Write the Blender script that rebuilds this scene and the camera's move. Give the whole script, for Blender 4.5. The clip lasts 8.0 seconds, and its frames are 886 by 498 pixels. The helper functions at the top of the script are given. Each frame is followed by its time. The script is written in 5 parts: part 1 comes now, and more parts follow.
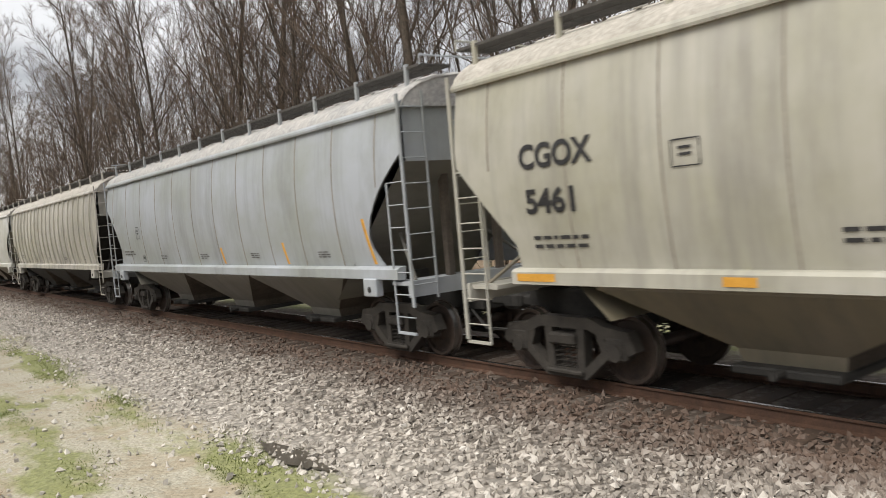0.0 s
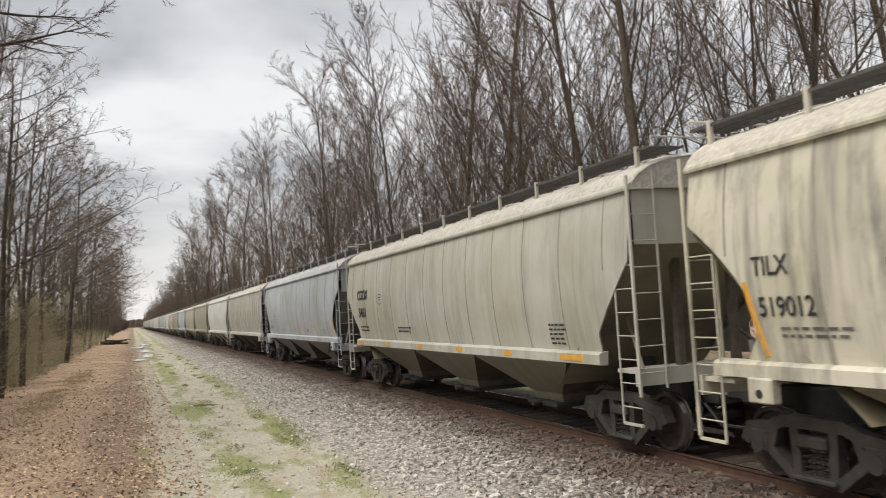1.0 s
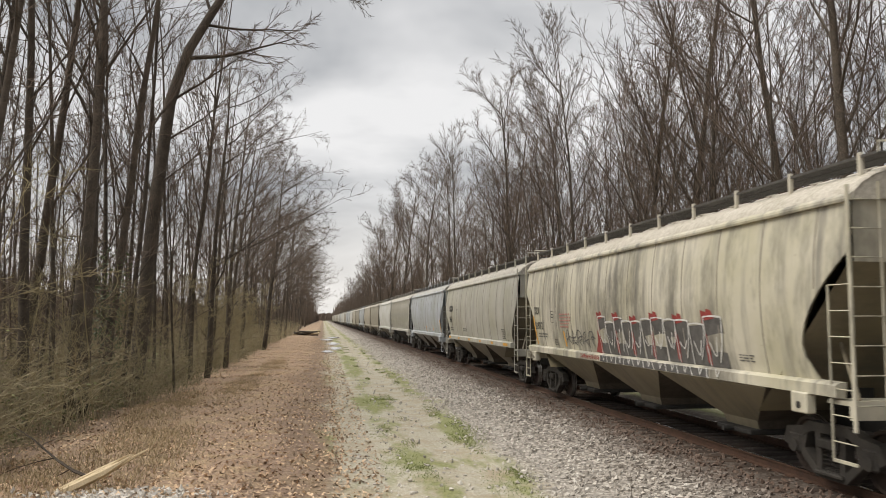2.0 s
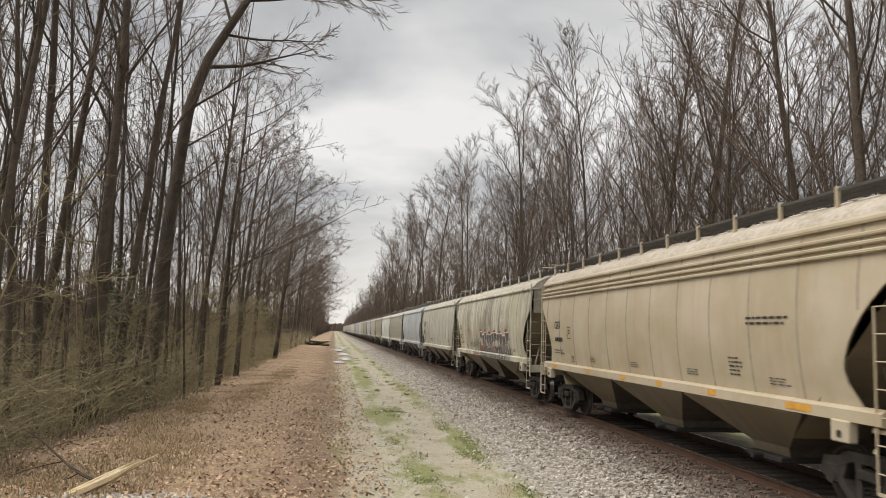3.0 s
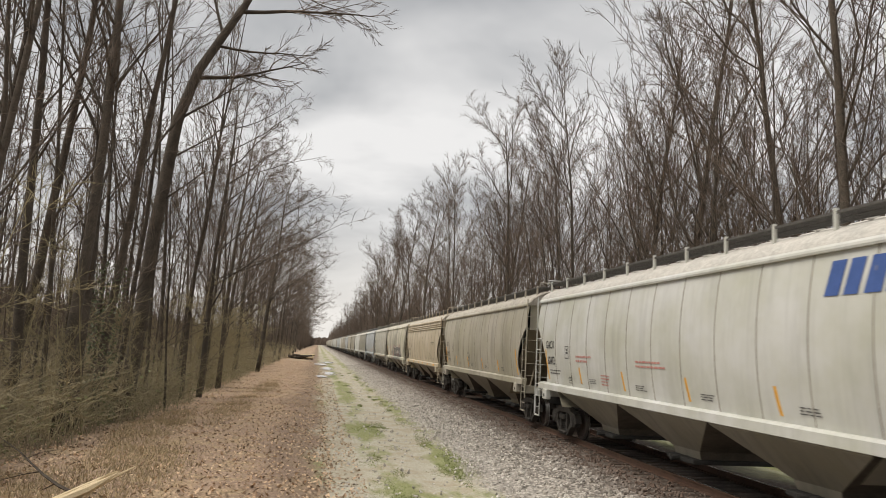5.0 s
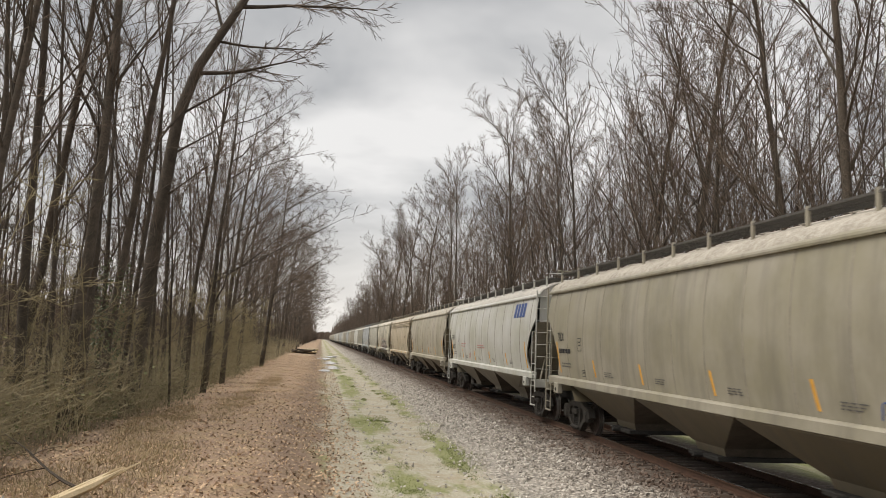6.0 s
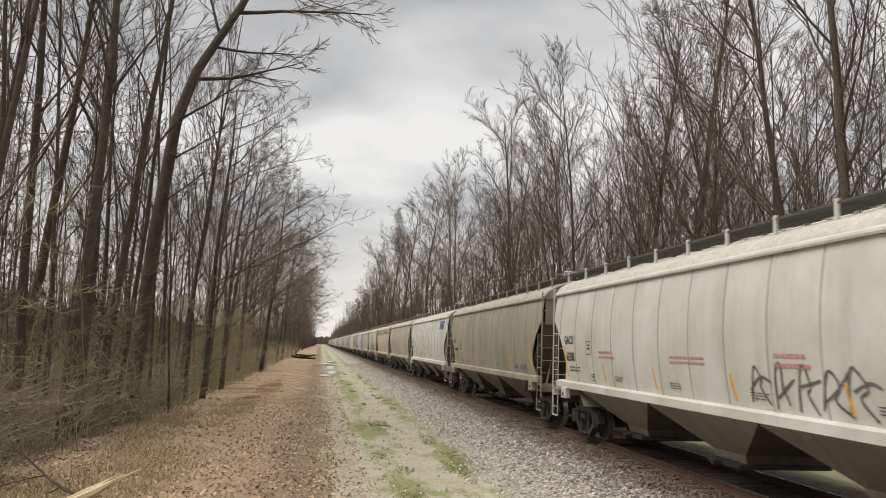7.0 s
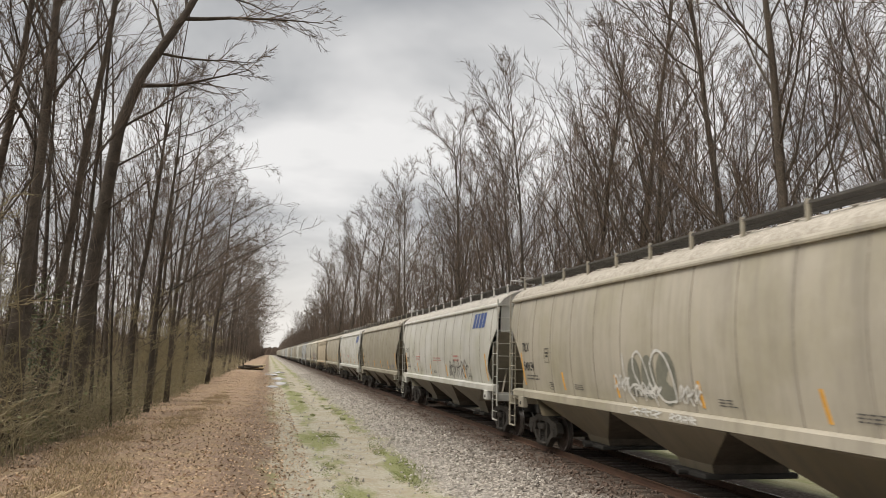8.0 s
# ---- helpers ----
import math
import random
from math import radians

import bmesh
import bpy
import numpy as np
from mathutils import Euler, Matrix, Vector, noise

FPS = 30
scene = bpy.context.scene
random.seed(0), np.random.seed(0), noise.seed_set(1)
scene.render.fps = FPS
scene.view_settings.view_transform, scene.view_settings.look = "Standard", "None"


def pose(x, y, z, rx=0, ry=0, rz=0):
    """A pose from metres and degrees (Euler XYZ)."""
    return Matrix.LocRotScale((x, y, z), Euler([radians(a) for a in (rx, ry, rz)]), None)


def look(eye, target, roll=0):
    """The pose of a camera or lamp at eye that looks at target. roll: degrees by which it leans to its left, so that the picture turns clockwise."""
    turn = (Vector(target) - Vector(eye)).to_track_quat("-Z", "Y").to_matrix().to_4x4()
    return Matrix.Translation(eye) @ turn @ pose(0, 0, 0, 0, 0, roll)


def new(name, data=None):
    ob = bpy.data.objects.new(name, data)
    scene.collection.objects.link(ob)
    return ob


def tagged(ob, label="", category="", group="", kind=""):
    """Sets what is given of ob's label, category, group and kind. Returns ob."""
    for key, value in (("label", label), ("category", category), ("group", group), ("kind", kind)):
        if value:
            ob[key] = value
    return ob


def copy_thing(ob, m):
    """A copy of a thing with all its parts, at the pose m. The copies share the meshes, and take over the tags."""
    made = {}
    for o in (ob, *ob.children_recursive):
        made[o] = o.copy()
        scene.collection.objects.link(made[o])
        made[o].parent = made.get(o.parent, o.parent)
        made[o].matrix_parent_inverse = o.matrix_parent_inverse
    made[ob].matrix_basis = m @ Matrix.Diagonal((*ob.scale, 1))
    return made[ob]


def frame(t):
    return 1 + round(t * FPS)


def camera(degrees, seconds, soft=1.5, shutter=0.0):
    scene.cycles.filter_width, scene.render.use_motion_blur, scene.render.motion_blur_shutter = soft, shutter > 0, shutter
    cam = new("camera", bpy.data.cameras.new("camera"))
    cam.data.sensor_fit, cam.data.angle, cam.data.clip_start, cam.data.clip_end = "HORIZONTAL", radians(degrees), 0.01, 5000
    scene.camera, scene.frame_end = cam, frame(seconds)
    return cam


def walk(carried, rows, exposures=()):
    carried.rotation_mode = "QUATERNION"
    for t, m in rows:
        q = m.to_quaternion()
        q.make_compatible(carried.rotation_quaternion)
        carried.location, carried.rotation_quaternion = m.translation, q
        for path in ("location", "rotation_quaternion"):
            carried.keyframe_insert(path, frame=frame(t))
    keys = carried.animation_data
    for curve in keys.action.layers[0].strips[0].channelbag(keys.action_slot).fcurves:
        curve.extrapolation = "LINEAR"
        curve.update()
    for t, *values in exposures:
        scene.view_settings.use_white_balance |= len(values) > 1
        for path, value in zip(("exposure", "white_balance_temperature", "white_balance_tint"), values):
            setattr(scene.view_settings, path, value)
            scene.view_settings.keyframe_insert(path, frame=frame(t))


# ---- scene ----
cam = camera(58.2, 8.0, 0.65, 0.12)
EYE = (0.0, 0.0, 2.44)
TRACK_X = 8.65
ROWS = [  # seconds, yaw, pitch, roll
    (0.0, -37.06, -2.82, 4.96), (0.5, -31.15, 0.65, 4.13), (1.0, -21.24, 4.26, 3.20), (1.5, -12.01, 4.62, 1.26),
    (1.7, -9.71, 4.73, 1.03), (2.8, -7.49, 5.75, -1.39), (3.0, -7.75, 5.97, -1.63), (3.5, -8.27, 6.60, -2.17),
    (4.0, -8.56, 7.09, -2.59), (4.5, -8.88, 7.33, -2.92), (6.0, -8.64, 6.70, -2.33), (6.5, -8.50, 6.66, -2.05),
    (7.0, -8.68, 6.98, -1.87), (7.5, -9.94, 7.32, -1.56), (8.0, -12.25, 7.71, -1.20)]
walk(cam, [(t, pose(*EYE, 90 + p, r, y)) for t, y, p, r in ROWS],
     [(0.0, 0.57, 6550, 10), (1.2, 0.48, 6600, 10), (3.0, 0.42, 6800, 10), (8.0, 0.42, 6800, 10)])

# ---- sky and sun ----
SUN_AZ, SUN_EL = radians(-97), radians(58)  # azimuth from +y towards +x
sun_way = Vector((math.sin(SUN_AZ) * math.cos(SUN_EL), math.cos(SUN_AZ) * math.cos(SUN_EL), math.sin(SUN_EL)))
sun_data = bpy.data.lights.new("sun", "SUN")
sun_data.energy, sun_data.angle, sun_data.color = 2.6, radians(45), (1.0, 0.95, 0.87)
sun = new("sun", sun_data)
sun.matrix_world = look(sun_way * 300, (0, 0, 0))


def build_world():
    w = bpy.data.worlds.new("overcast_sky")
    w.use_nodes = True
    scene.world = w
    nt = w.node_tree
    nt.nodes.clear()
    N, K = nt.nodes.new, nt.links.new
    out, bg = N("ShaderNodeOutputWorld"), N("ShaderNodeBackground")
    K(bg.outputs[0], out.inputs[0])
    sky = N("ShaderNodeTexSky")
    sky.sky_type, sky.sun_disc = "NISHITA", False
    sky.sun_elevation, sky.sun_rotation, sky.dust_density = SUN_EL, SUN_AZ, 4.0
    dim = N("ShaderNodeVectorMath")
    dim.operation = "SCALE"
    dim.inputs[3].default_value = 0.09
    K(sky.outputs[0], dim.inputs[0])
    tc, sep = N("ShaderNodeTexCoord"), N("ShaderNodeSeparateXYZ")
    K(tc.outputs["Generated"], sep.inputs[0])
    # cloud layer seen as a flat ceiling
    lift = N("ShaderNodeMath")
    lift.operation = "MAXIMUM"
    lift.inputs[1].default_value = 0.0
    K(sep.outputs[2], lift.inputs[0])
    add = N("ShaderNodeMath")
    add.operation = "ADD"
    add.inputs[1].default_value = 0.30
    K(lift.outputs[0], add.inputs[0])
    comb = N("ShaderNodeCombineXYZ")
    for i in (0, 1):
        d = N("ShaderNodeMath")
        d.operation = "DIVIDE"
        K(sep.outputs[i], d.inputs[0])
        K(add.outputs[0], d.inputs[1])
        K(d.outputs[0], comb.inputs[i])
    n1 = N("ShaderNodeTexNoise")
    n1.inputs["Scale"].default_value, n1.inputs["Detail"].default_value, n1.inputs["Roughness"].default_value = 1.5, 5.0, 0.5
    n1.inputs["Distortion"].default_value = 0.25
    mp = N("ShaderNodeMapping")
    mp.inputs["Scale"].default_value = (0.9, 1.15, 1.0)
    mp.inputs["Location"].default_value = (3.1, 1.7, 0.0)
    K(comb.outputs[0], mp.inputs[0])
    K(mp.outputs[0], n1.inputs["Vector"])
    ramp = N("ShaderNodeValToRGB")
    e = ramp.color_ramp.elements
    e[0].position, e[0].color = 0.36, (0.43, 0.45, 0.48, 1)
    e[1].position, e[1].color = 0.62, (0.92, 0.93, 0.95, 1)
    K(n1.outputs[0], ramp.inputs[0])
    # thinner, brighter cloud towards the horizon
    hor = N("ShaderNodeMapRange")
    hor.inputs[1].default_value, hor.inputs[2].default_value = 0.02, 0.16
    hor.inputs[3].default_value, hor.inputs[4].default_value = 0.8, 0.0
    K(lift.outputs[0], hor.inputs[0])
    mx = N("ShaderNodeMix")
    mx.data_type = "RGBA"
    K(hor.outputs[0], mx.inputs[0])
    K(ramp.outputs[0], mx.inputs[6])
    mx.inputs[7].default_value = (0.98, 0.96, 0.93, 1)
    m2 = N("ShaderNodeMix")
    m2.data_type = "RGBA"
    m2.inputs[0].default_value = 0.9
    K(dim.outputs[0], m2.inputs[6])
    K(mx.outputs[2], m2.inputs[7])
    K(m2.outputs[2], bg.inputs[0])
    bg.inputs[1].default_value = 0.74


build_world()


# ---- materials ----
def node_mat(name):
    m = bpy.data.materials.new(name)
    m.use_nodes = True
    nt = m.node_tree
    return m, nt, nt.nodes["Principled BSDF"], nt.nodes.new, nt.links.new


def noise_node(N, K, vec, scale, detail=4.0, rough=0.55, stretch=None):
    n = N("ShaderNodeTexNoise")
    n.inputs["Scale"].default_value, n.inputs["Detail"].default_value, n.inputs["Roughness"].default_value = scale, detail, rough
    if stretch:
        mp = N("ShaderNodeMapping")
        mp.inputs["Scale"].default_value = stretch
        K(vec, mp.inputs[0])
        vec = mp.outputs[0]
    K(vec, n.inputs["Vector"])
    return n.outputs[0]


def ramp_node(N, K, fac, stops):
    r = N("ShaderNodeValToRGB")
    els = r.color_ramp.elements
    while len(els) < len(stops):
        els.new(0.5)
    for el, (p, c) in zip(els, stops):
        el.position, el.color = p, (*c, 1) if len(c) == 3 else c
    K(fac, r.inputs[0])
    return r.outputs[0]


def mix_node(N, K, fac, a, b, blend="MIX"):
    m = N("ShaderNodeMix")
    m.data_type, m.blend_type = "RGBA", blend
    for sock, v in ((m.inputs[0], fac), (m.inputs[6], a), (m.inputs[7], b)):
        if isinstance(v, (int, float)):
            sock.default_value = v
        elif isinstance(v, tuple):
            sock.default_value = (*v, 1)
        else:
            K(v, sock)
    return m.outputs[2]


def bump_node(N, K, bsdf, height, strength, dist):
    b = N("ShaderNodeBump")
    b.inputs["Strength"].default_value, b.inputs["Distance"].default_value = strength, dist
    K(height, b.inputs["Height"])
    K(b.outputs[0], bsdf.inputs["Normal"])


def plain(name, dark, light, scale=6.0, rough=0.7, metal=0.0, bump=0.3, dist=0.01, island=0.0, obj_random=0.0):
    """Two-tone surface: broad mottling and fine grain."""
    m, nt, b, N, K = node_mat(name)
    tc = N("ShaderNodeTexCoord").outputs["Object"]
    big = noise_node(N, K, tc, scale, 5.0, 0.6)
    fine = noise_node(N, K, tc, scale * 9, 3.0, 0.6)
    col = ramp_node(N, K, big, [(0.3, dark), (0.7, light)])
    col = mix_node(N, K, 0.3, col, ramp_node(N, K, fine, [(0.3, tuple(c * 0.6 for c in dark)), (0.7, tuple(min(1, c * 1.25) for c in light))]))
    for amount, kind in ((island, "isl"), (obj_random, "obj")):
        if amount:
            rnd = N("ShaderNodeNewGeometry").outputs["Random Per Island"] if kind == "isl" else N("ShaderNodeObjectInfo").outputs["Random"]
            col = mix_node(N, K, 1.0, col, ramp_node(N, K, rnd, [(0.0, (1 - amount,) * 3), (1.0, (1 + amount * 0.0,) * 3)]), "MULTIPLY")
    K(col, b.inputs["Base Color"])
    b.inputs["Roughness"].default_value, b.inputs["Metallic"].default_value = rough, metal
    if bump:
        bump_node(N, K, b, fine, bump, dist)
    return m


def paint(name, col, grime=0.35, rust=0.15, streak=0.5, seed=0.0, grime_col=(0.09, 0.085, 0.075)):
    """Weathered rail-car paint: vertical run streaks, broad dust, small rust spots."""
    m, nt, b, N, K = node_mat(name)
    tc0 = N("ShaderNodeTexCoord").outputs["Object"]
    mp = N("ShaderNodeMapping")
    mp.inputs["Location"].default_value = (seed, seed * 1.7, 0)
    K(tc0, mp.inputs[0])
    tc = mp.outputs[0]
    runs = noise_node(N, K, tc, 3.2, 5.0, 0.65, (0.3, 1.0, 0.07))
    broad = noise_node(N, K, tc, 0.45, 4.0, 0.6, (1, 1, 1.4))
    spots = noise_node(N, K, tc, 9.0, 4.0, 0.7)
    dusty = tuple(c * 0.80 for c in col[:2]) + (col[2] * 0.70,)
    c = ramp_node(N, K, broad, [(0.32, dusty), (0.62, col)])
    g = N("ShaderNodeMath")
    g.operation = "MULTIPLY"
    K(ramp_node(N, K, runs, [(0.49, (0, 0, 0)), (0.66, (1, 1, 1))]), g.inputs[0])
    g.inputs[1].default_value = streak
    c = mix_node(N, K, g.outputs[0], c, tuple(0.45 * a + 0.55 * q for a, q in zip(col, grime_col)))
    g2 = N("ShaderNodeMath")
    g2.operation = "MULTIPLY"
    K(ramp_node(N, K, noise_node(N, K, tc, 0.9, 6.0, 0.7, (0.5, 1, 0.35)), [(0.48, (0, 0, 0)), (0.66, (1, 1, 1))]), g2.inputs[0])
    g2.inputs[1].default_value = grime
    c = mix_node(N, K, g2.outputs[0], c, grime_col)
    g3 = N("ShaderNodeMath")
    g3.operation = "MULTIPLY"
    K(ramp_node(N, K, spots, [(0.66, (0, 0, 0)), (0.74, (1, 1, 1))]), g3.inputs[0])
    g3.inputs[1].default_value = rust
    c = mix_node(N, K, g3.outputs[0], c, (0.16, 0.075, 0.035))
    K(c, b.inputs["Base Color"])
    b.inputs["Roughness"].default_value = 0.5
    bump_node(N, K, b, broad, 0.25, 0.05)
    PAINT_COLOURS[m.name] = col
    return m


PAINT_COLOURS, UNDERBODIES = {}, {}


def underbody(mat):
    """Same colour darkened as painted-in shade for hopper bays below the sills, plus grime."""
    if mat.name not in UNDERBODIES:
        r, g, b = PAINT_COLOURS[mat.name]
        UNDERBODIES[mat.name] = paint("shaded_grimed_" + mat.name, (0.42 * r + 0.03, 0.39 * g + 0.022, 0.34 * b + 0.015), 0.55, 0.35, 0.6, 20.0)
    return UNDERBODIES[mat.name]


def dusty_roof(mat):
    """Roof sheet under a patchy coat of pale grain dust."""
    key = "dusty_roof_" + mat.name
    if key not in UNDERBODIES:
        m, nt, b, N, K = node_mat(key)
        tc = N("ShaderNodeTexCoord").outputs["Object"]
        r, g, bl = PAINT_COLOURS[mat.name]
        patch = noise_node(N, K, tc, 1.4, 6.0, 0.7)
        speck = noise_node(N, K, tc, 14.0, 4.0, 0.75)
        col = ramp_node(N, K, patch, [(0.35, (0.75 * r, 0.74 * g, 0.72 * bl)), (0.62, (0.45 * r + 0.30, 0.45 * g + 0.28, 0.45 * bl + 0.25))])
        col = mix_node(N, K, 0.35, col, ramp_node(N, K, speck, [(0.42, (0.22, 0.19, 0.16)), (0.62, (0.62, 0.59, 0.54))]))
        K(col, b.inputs["Base Color"])
        b.inputs["Roughness"].default_value = 0.85
        bump_node(N, K, b, speck, 0.5, 0.02)
        UNDERBODIES[key] = m
    return UNDERBODIES[key]


def ground_material():
    m, nt, b, N, K = node_mat("lineside_ground")
    pos = N("ShaderNodeNewGeometry").outputs["Position"]
    sep = N("ShaderNodeSeparateXYZ")
    K(pos, sep.inputs[0])
    wob = noise_node(N, K, pos, 0.35, 5.0, 0.65, (1, 0.5, 1))
    wob2 = noise_node(N, K, pos, 2.2, 4.0, 0.6)
    ax = N("ShaderNodeMath")
    ax.operation = "MULTIPLY_ADD"
    K(wob, ax.inputs[0])
    ax.inputs[1].default_value = 2.2
    K(sep.outputs[0], ax.inputs[2])
    ax2 = N("ShaderNodeMath")
    ax2.operation = "MULTIPLY_ADD"
    K(wob2, ax2.inputs[0])
    ax2.inputs[1].default_value = 0.9
    K(ax.outputs[0], ax2.inputs[2])
    x = ax2.outputs[0]  # x + about 1.55

    def step(lo, hi):
        r = N("ShaderNodeMapRange")
        r.interpolation_type = "SMOOTHSTEP"
        r.inputs[1].default_value, r.inputs[2].default_value = lo + 1.55, hi + 1.55
        K(x, r.inputs[0])
        return r.outputs[0]

    fine = noise_node(N, K, pos, 15.0, 5.0, 0.75)
    grit = N("ShaderNodeTexVoronoi")
    grit.inputs["Scale"].default_value = 26.0
    K(pos, grit.inputs["Vector"])
    stones = N("ShaderNodeTexVoronoi")
    stones.inputs["Scale"].default_value = 11.5
    K(pos, stones.inputs["Vector"])
    blot = noise_node(N, K, pos, 1.3, 5.0, 0.65)
    # leaf litter and dry grass
    leaf = ramp_node(N, K, fine, [(0.25, (0.13, 0.086, 0.06)), (0.5, (0.34, 0.236, 0.166)), (0.75, (0.58, 0.44, 0.315))])
    dry = ramp_node(N, K, fine, [(0.3, (0.22, 0.15, 0.08)), (0.7, (0.55, 0.42, 0.25))])
    leaf = mix_node(N, K, ramp_node(N, K, blot, [(0.46, (0, 0, 0)), (0.62, (0.8, 0.8, 0.8))]), leaf, dry)
    # gravel road: pale grit, mud, moss
    road = mix_node(N, K, 0.5, ramp_node(N, K, grit.outputs["Distance"], [(0.05, (0.60, 0.57, 0.48)), (0.6, (0.34, 0.315, 0.245))]),
                    ramp_node(N, K, fine, [(0.3, (0.27, 0.245, 0.18)), (0.7, (0.62, 0.585, 0.485))]))
    road = mix_node(N, K, ramp_node(N, K, blot, [(0.38, (0.7, 0.7, 0.7)), (0.55, (0, 0, 0))]), road, (0.34, 0.28, 0.19))
    moss = ramp_node(N, K, fine, [(0.3, (0.12, 0.135, 0.04)), (0.7, (0.29, 0.315, 0.11))])
    green = noise_node(N, K, pos, 0.55, 5.0, 0.7, (1.0, 0.35, 1))
    strips = N("ShaderNodeMath")
    strips.operation = "MULTIPLY_ADD"
    wave = N("ShaderNodeMath")
    wave.operation = "SINE"
    ph = N("ShaderNodeMath")
    ph.operation = "MULTIPLY_ADD"
    K(sep.outputs[0], ph.inputs[0])
    ph.inputs[1].default_value, ph.inputs[2].default_value = 3.3, -4.2
    K(ph.outputs[0], wave.inputs[0])
    K(wave.outputs[0], strips.inputs[0])
    strips.inputs[1].default_value = 0.075
    K(green, strips.inputs[2])
    road = mix_node(N, K, ramp_node(N, K, strips.outputs[0], [(0.50, (0, 0, 0)), (0.60, (0.85, 0.85, 0.85))]), road, moss)
    # crushed stone
    cell = ramp_node(N, K, stones.outputs["Color"], [(0.0, (0.12, 0.108, 0.095)), (0.5, (0.33, 0.295, 0.26)), (1.0, (0.62, 0.57, 0.51))])
    edge = ramp_node(N, K, stones.outputs["Distance"], [(0.35, (1, 1, 1)), (0.75, (0.3, 0.28, 0.26))])
    rock = mix_node(N, K, 1.0, cell, edge, "MULTIPLY")
    pale = mix_node(N, K, 0.25, rock, (0.60, 0.57, 0.51))
    rock = mix_node(N, K, step(4.4, 6.0), pale, rock)
    rusty = mix_node(N, K, 0.8, rock, (0.06, 0.040, 0.029))
    rock = mix_node(N, K, step(5.7, 6.9), rock, rusty)
    forest = mix_node(N, K, 0.55, leaf, (0.085, 0.068, 0.04))
    c = mix_node(N, K, step(-7.0, -5.2), forest, leaf)
    wet = mix_node(N, K, 0.5, leaf, (0.11, 0.075, 0.055))
    c = mix_node(N, K, step(-1.6, -0.5), c, wet)
    c = mix_node(N, K, step(-0.1, 0.55), c, road)
    c = mix_node(N, K, step(3.5, 4.3), c, rock)
    c = mix_node(N, K, step(10.4, 11.4), c, mix_node(N, K, 0.45, road, moss))
    c = mix_node(N, K, step(14.0, 15.5), c, leaf)
    K(c, b.inputs["Base Color"])
    b.inputs["Roughness"].default_value = 0.9
    h = N("ShaderNodeMath")
    h.operation = "SUBTRACT"
    K(fine, h.inputs[0])
    K(stones.outputs["Distance"], h.inputs[1])
    bump_node(N, K, b, h.outputs[0], 0.7, 0.04)
    return m


M_GROUND = ground_material()
M_RAIL = plain("rusty_rail_steel", (0.045, 0.024, 0.016), (0.11, 0.058, 0.036), 5, 0.75)
M_RAILTOP = plain("polished_rail_head", (0.30, 0.28, 0.27), (0.55, 0.54, 0.52), 3, 0.25, 1.0, 0.05)
M_TIE = plain("creosoted_tie_wood", (0.03, 0.02, 0.015), (0.085, 0.055, 0.038), 4, 0.85, obj_random=0.4)
def stone_material():
    """Crushed stone, each piece its own tone, rust-stained beside the rails."""
    m, nt, b, N, K = node_mat("crushed_limestone")
    geo = N("ShaderNodeNewGeometry")
    tone = ramp_node(N, K, geo.outputs["Random Per Island"], [(0.0, (0.09, 0.08, 0.07)), (0.45, (0.30, 0.268, 0.232)), (0.85, (0.57, 0.525, 0.47)), (1.0, (0.74, 0.71, 0.66))])
    fine = noise_node(N, K, geo.outputs["Position"], 30.0, 3.0)
    tone = mix_node(N, K, 0.35, tone, ramp_node(N, K, fine, [(0.3, (0.18, 0.16, 0.14)), (0.7, (0.55, 0.51, 0.46))]))
    sep = N("ShaderNodeSeparateXYZ")
    K(geo.outputs["Position"], sep.inputs[0])
    add = N("ShaderNodeMath")
    add.operation = "MULTIPLY_ADD"
    K(noise_node(N, K, geo.outputs["Position"], 0.9, 4.0, 0.7), add.inputs[0])
    add.inputs[1].default_value = 2.4
    K(sep.outputs[0], add.inputs[2])
    rg = N("ShaderNodeMapRange")
    rg.inputs[1].default_value, rg.inputs[2].default_value, rg.inputs[4].default_value = 6.9, 8.1, 0.88
    K(add.outputs[0], rg.inputs[0])
    rp = N("ShaderNodeMapRange")
    rp.inputs[1].default_value, rp.inputs[2].default_value, rp.inputs[3].default_value, rp.inputs[4].default_value = 5.0, 6.6, 0.3, 0.0
    K(add.outputs[0], rp.inputs[0])
    tone = mix_node(N, K, rp.outputs[0], tone, (0.72, 0.69, 0.63))
    K(mix_node(N, K, rg.outputs[0], tone, (0.09, 0.052, 0.035)), b.inputs["Base Color"])
    b.inputs["Roughness"].default_value = 0.85
    return m


M_STONE = stone_material()
# dark tone stands in for shade on bay end faces and end posts
M_SHADE_STEEL = plain("shade_darkened_steel", (0.045, 0.038, 0.031), (0.115, 0.095, 0.075), 3, 0.9)
# shading of the indented seams, put into a darker strip colour
M_WELD = plain("painted_weld_line_shading", (0.17, 0.155, 0.13), (0.33, 0.30, 0.255), 3, 0.8)
M_BARK = plain("grey_brown_bark", (0.042, 0.034, 0.027), (0.135, 0.109, 0.084), 2.2, 0.95, 0, 0.8, 0.03, obj_random=0.35)
M_TWIG = plain("thin_twigs", (0.07, 0.052, 0.039), (0.175, 0.13, 0.097), 1.2, 0.9, 0, 0, obj_random=0.3)
M_SHOOT = plain("olive_brown_shoots", (0.13, 0.112, 0.06), (0.34, 0.285, 0.165), 1.5, 0.9, 0, 0)
M_IVY = plain("dark_ivy_leaves", (0.045, 0.065, 0.02), (0.12, 0.15, 0.055), 2, 0.45, 0, 0, island=0.5)
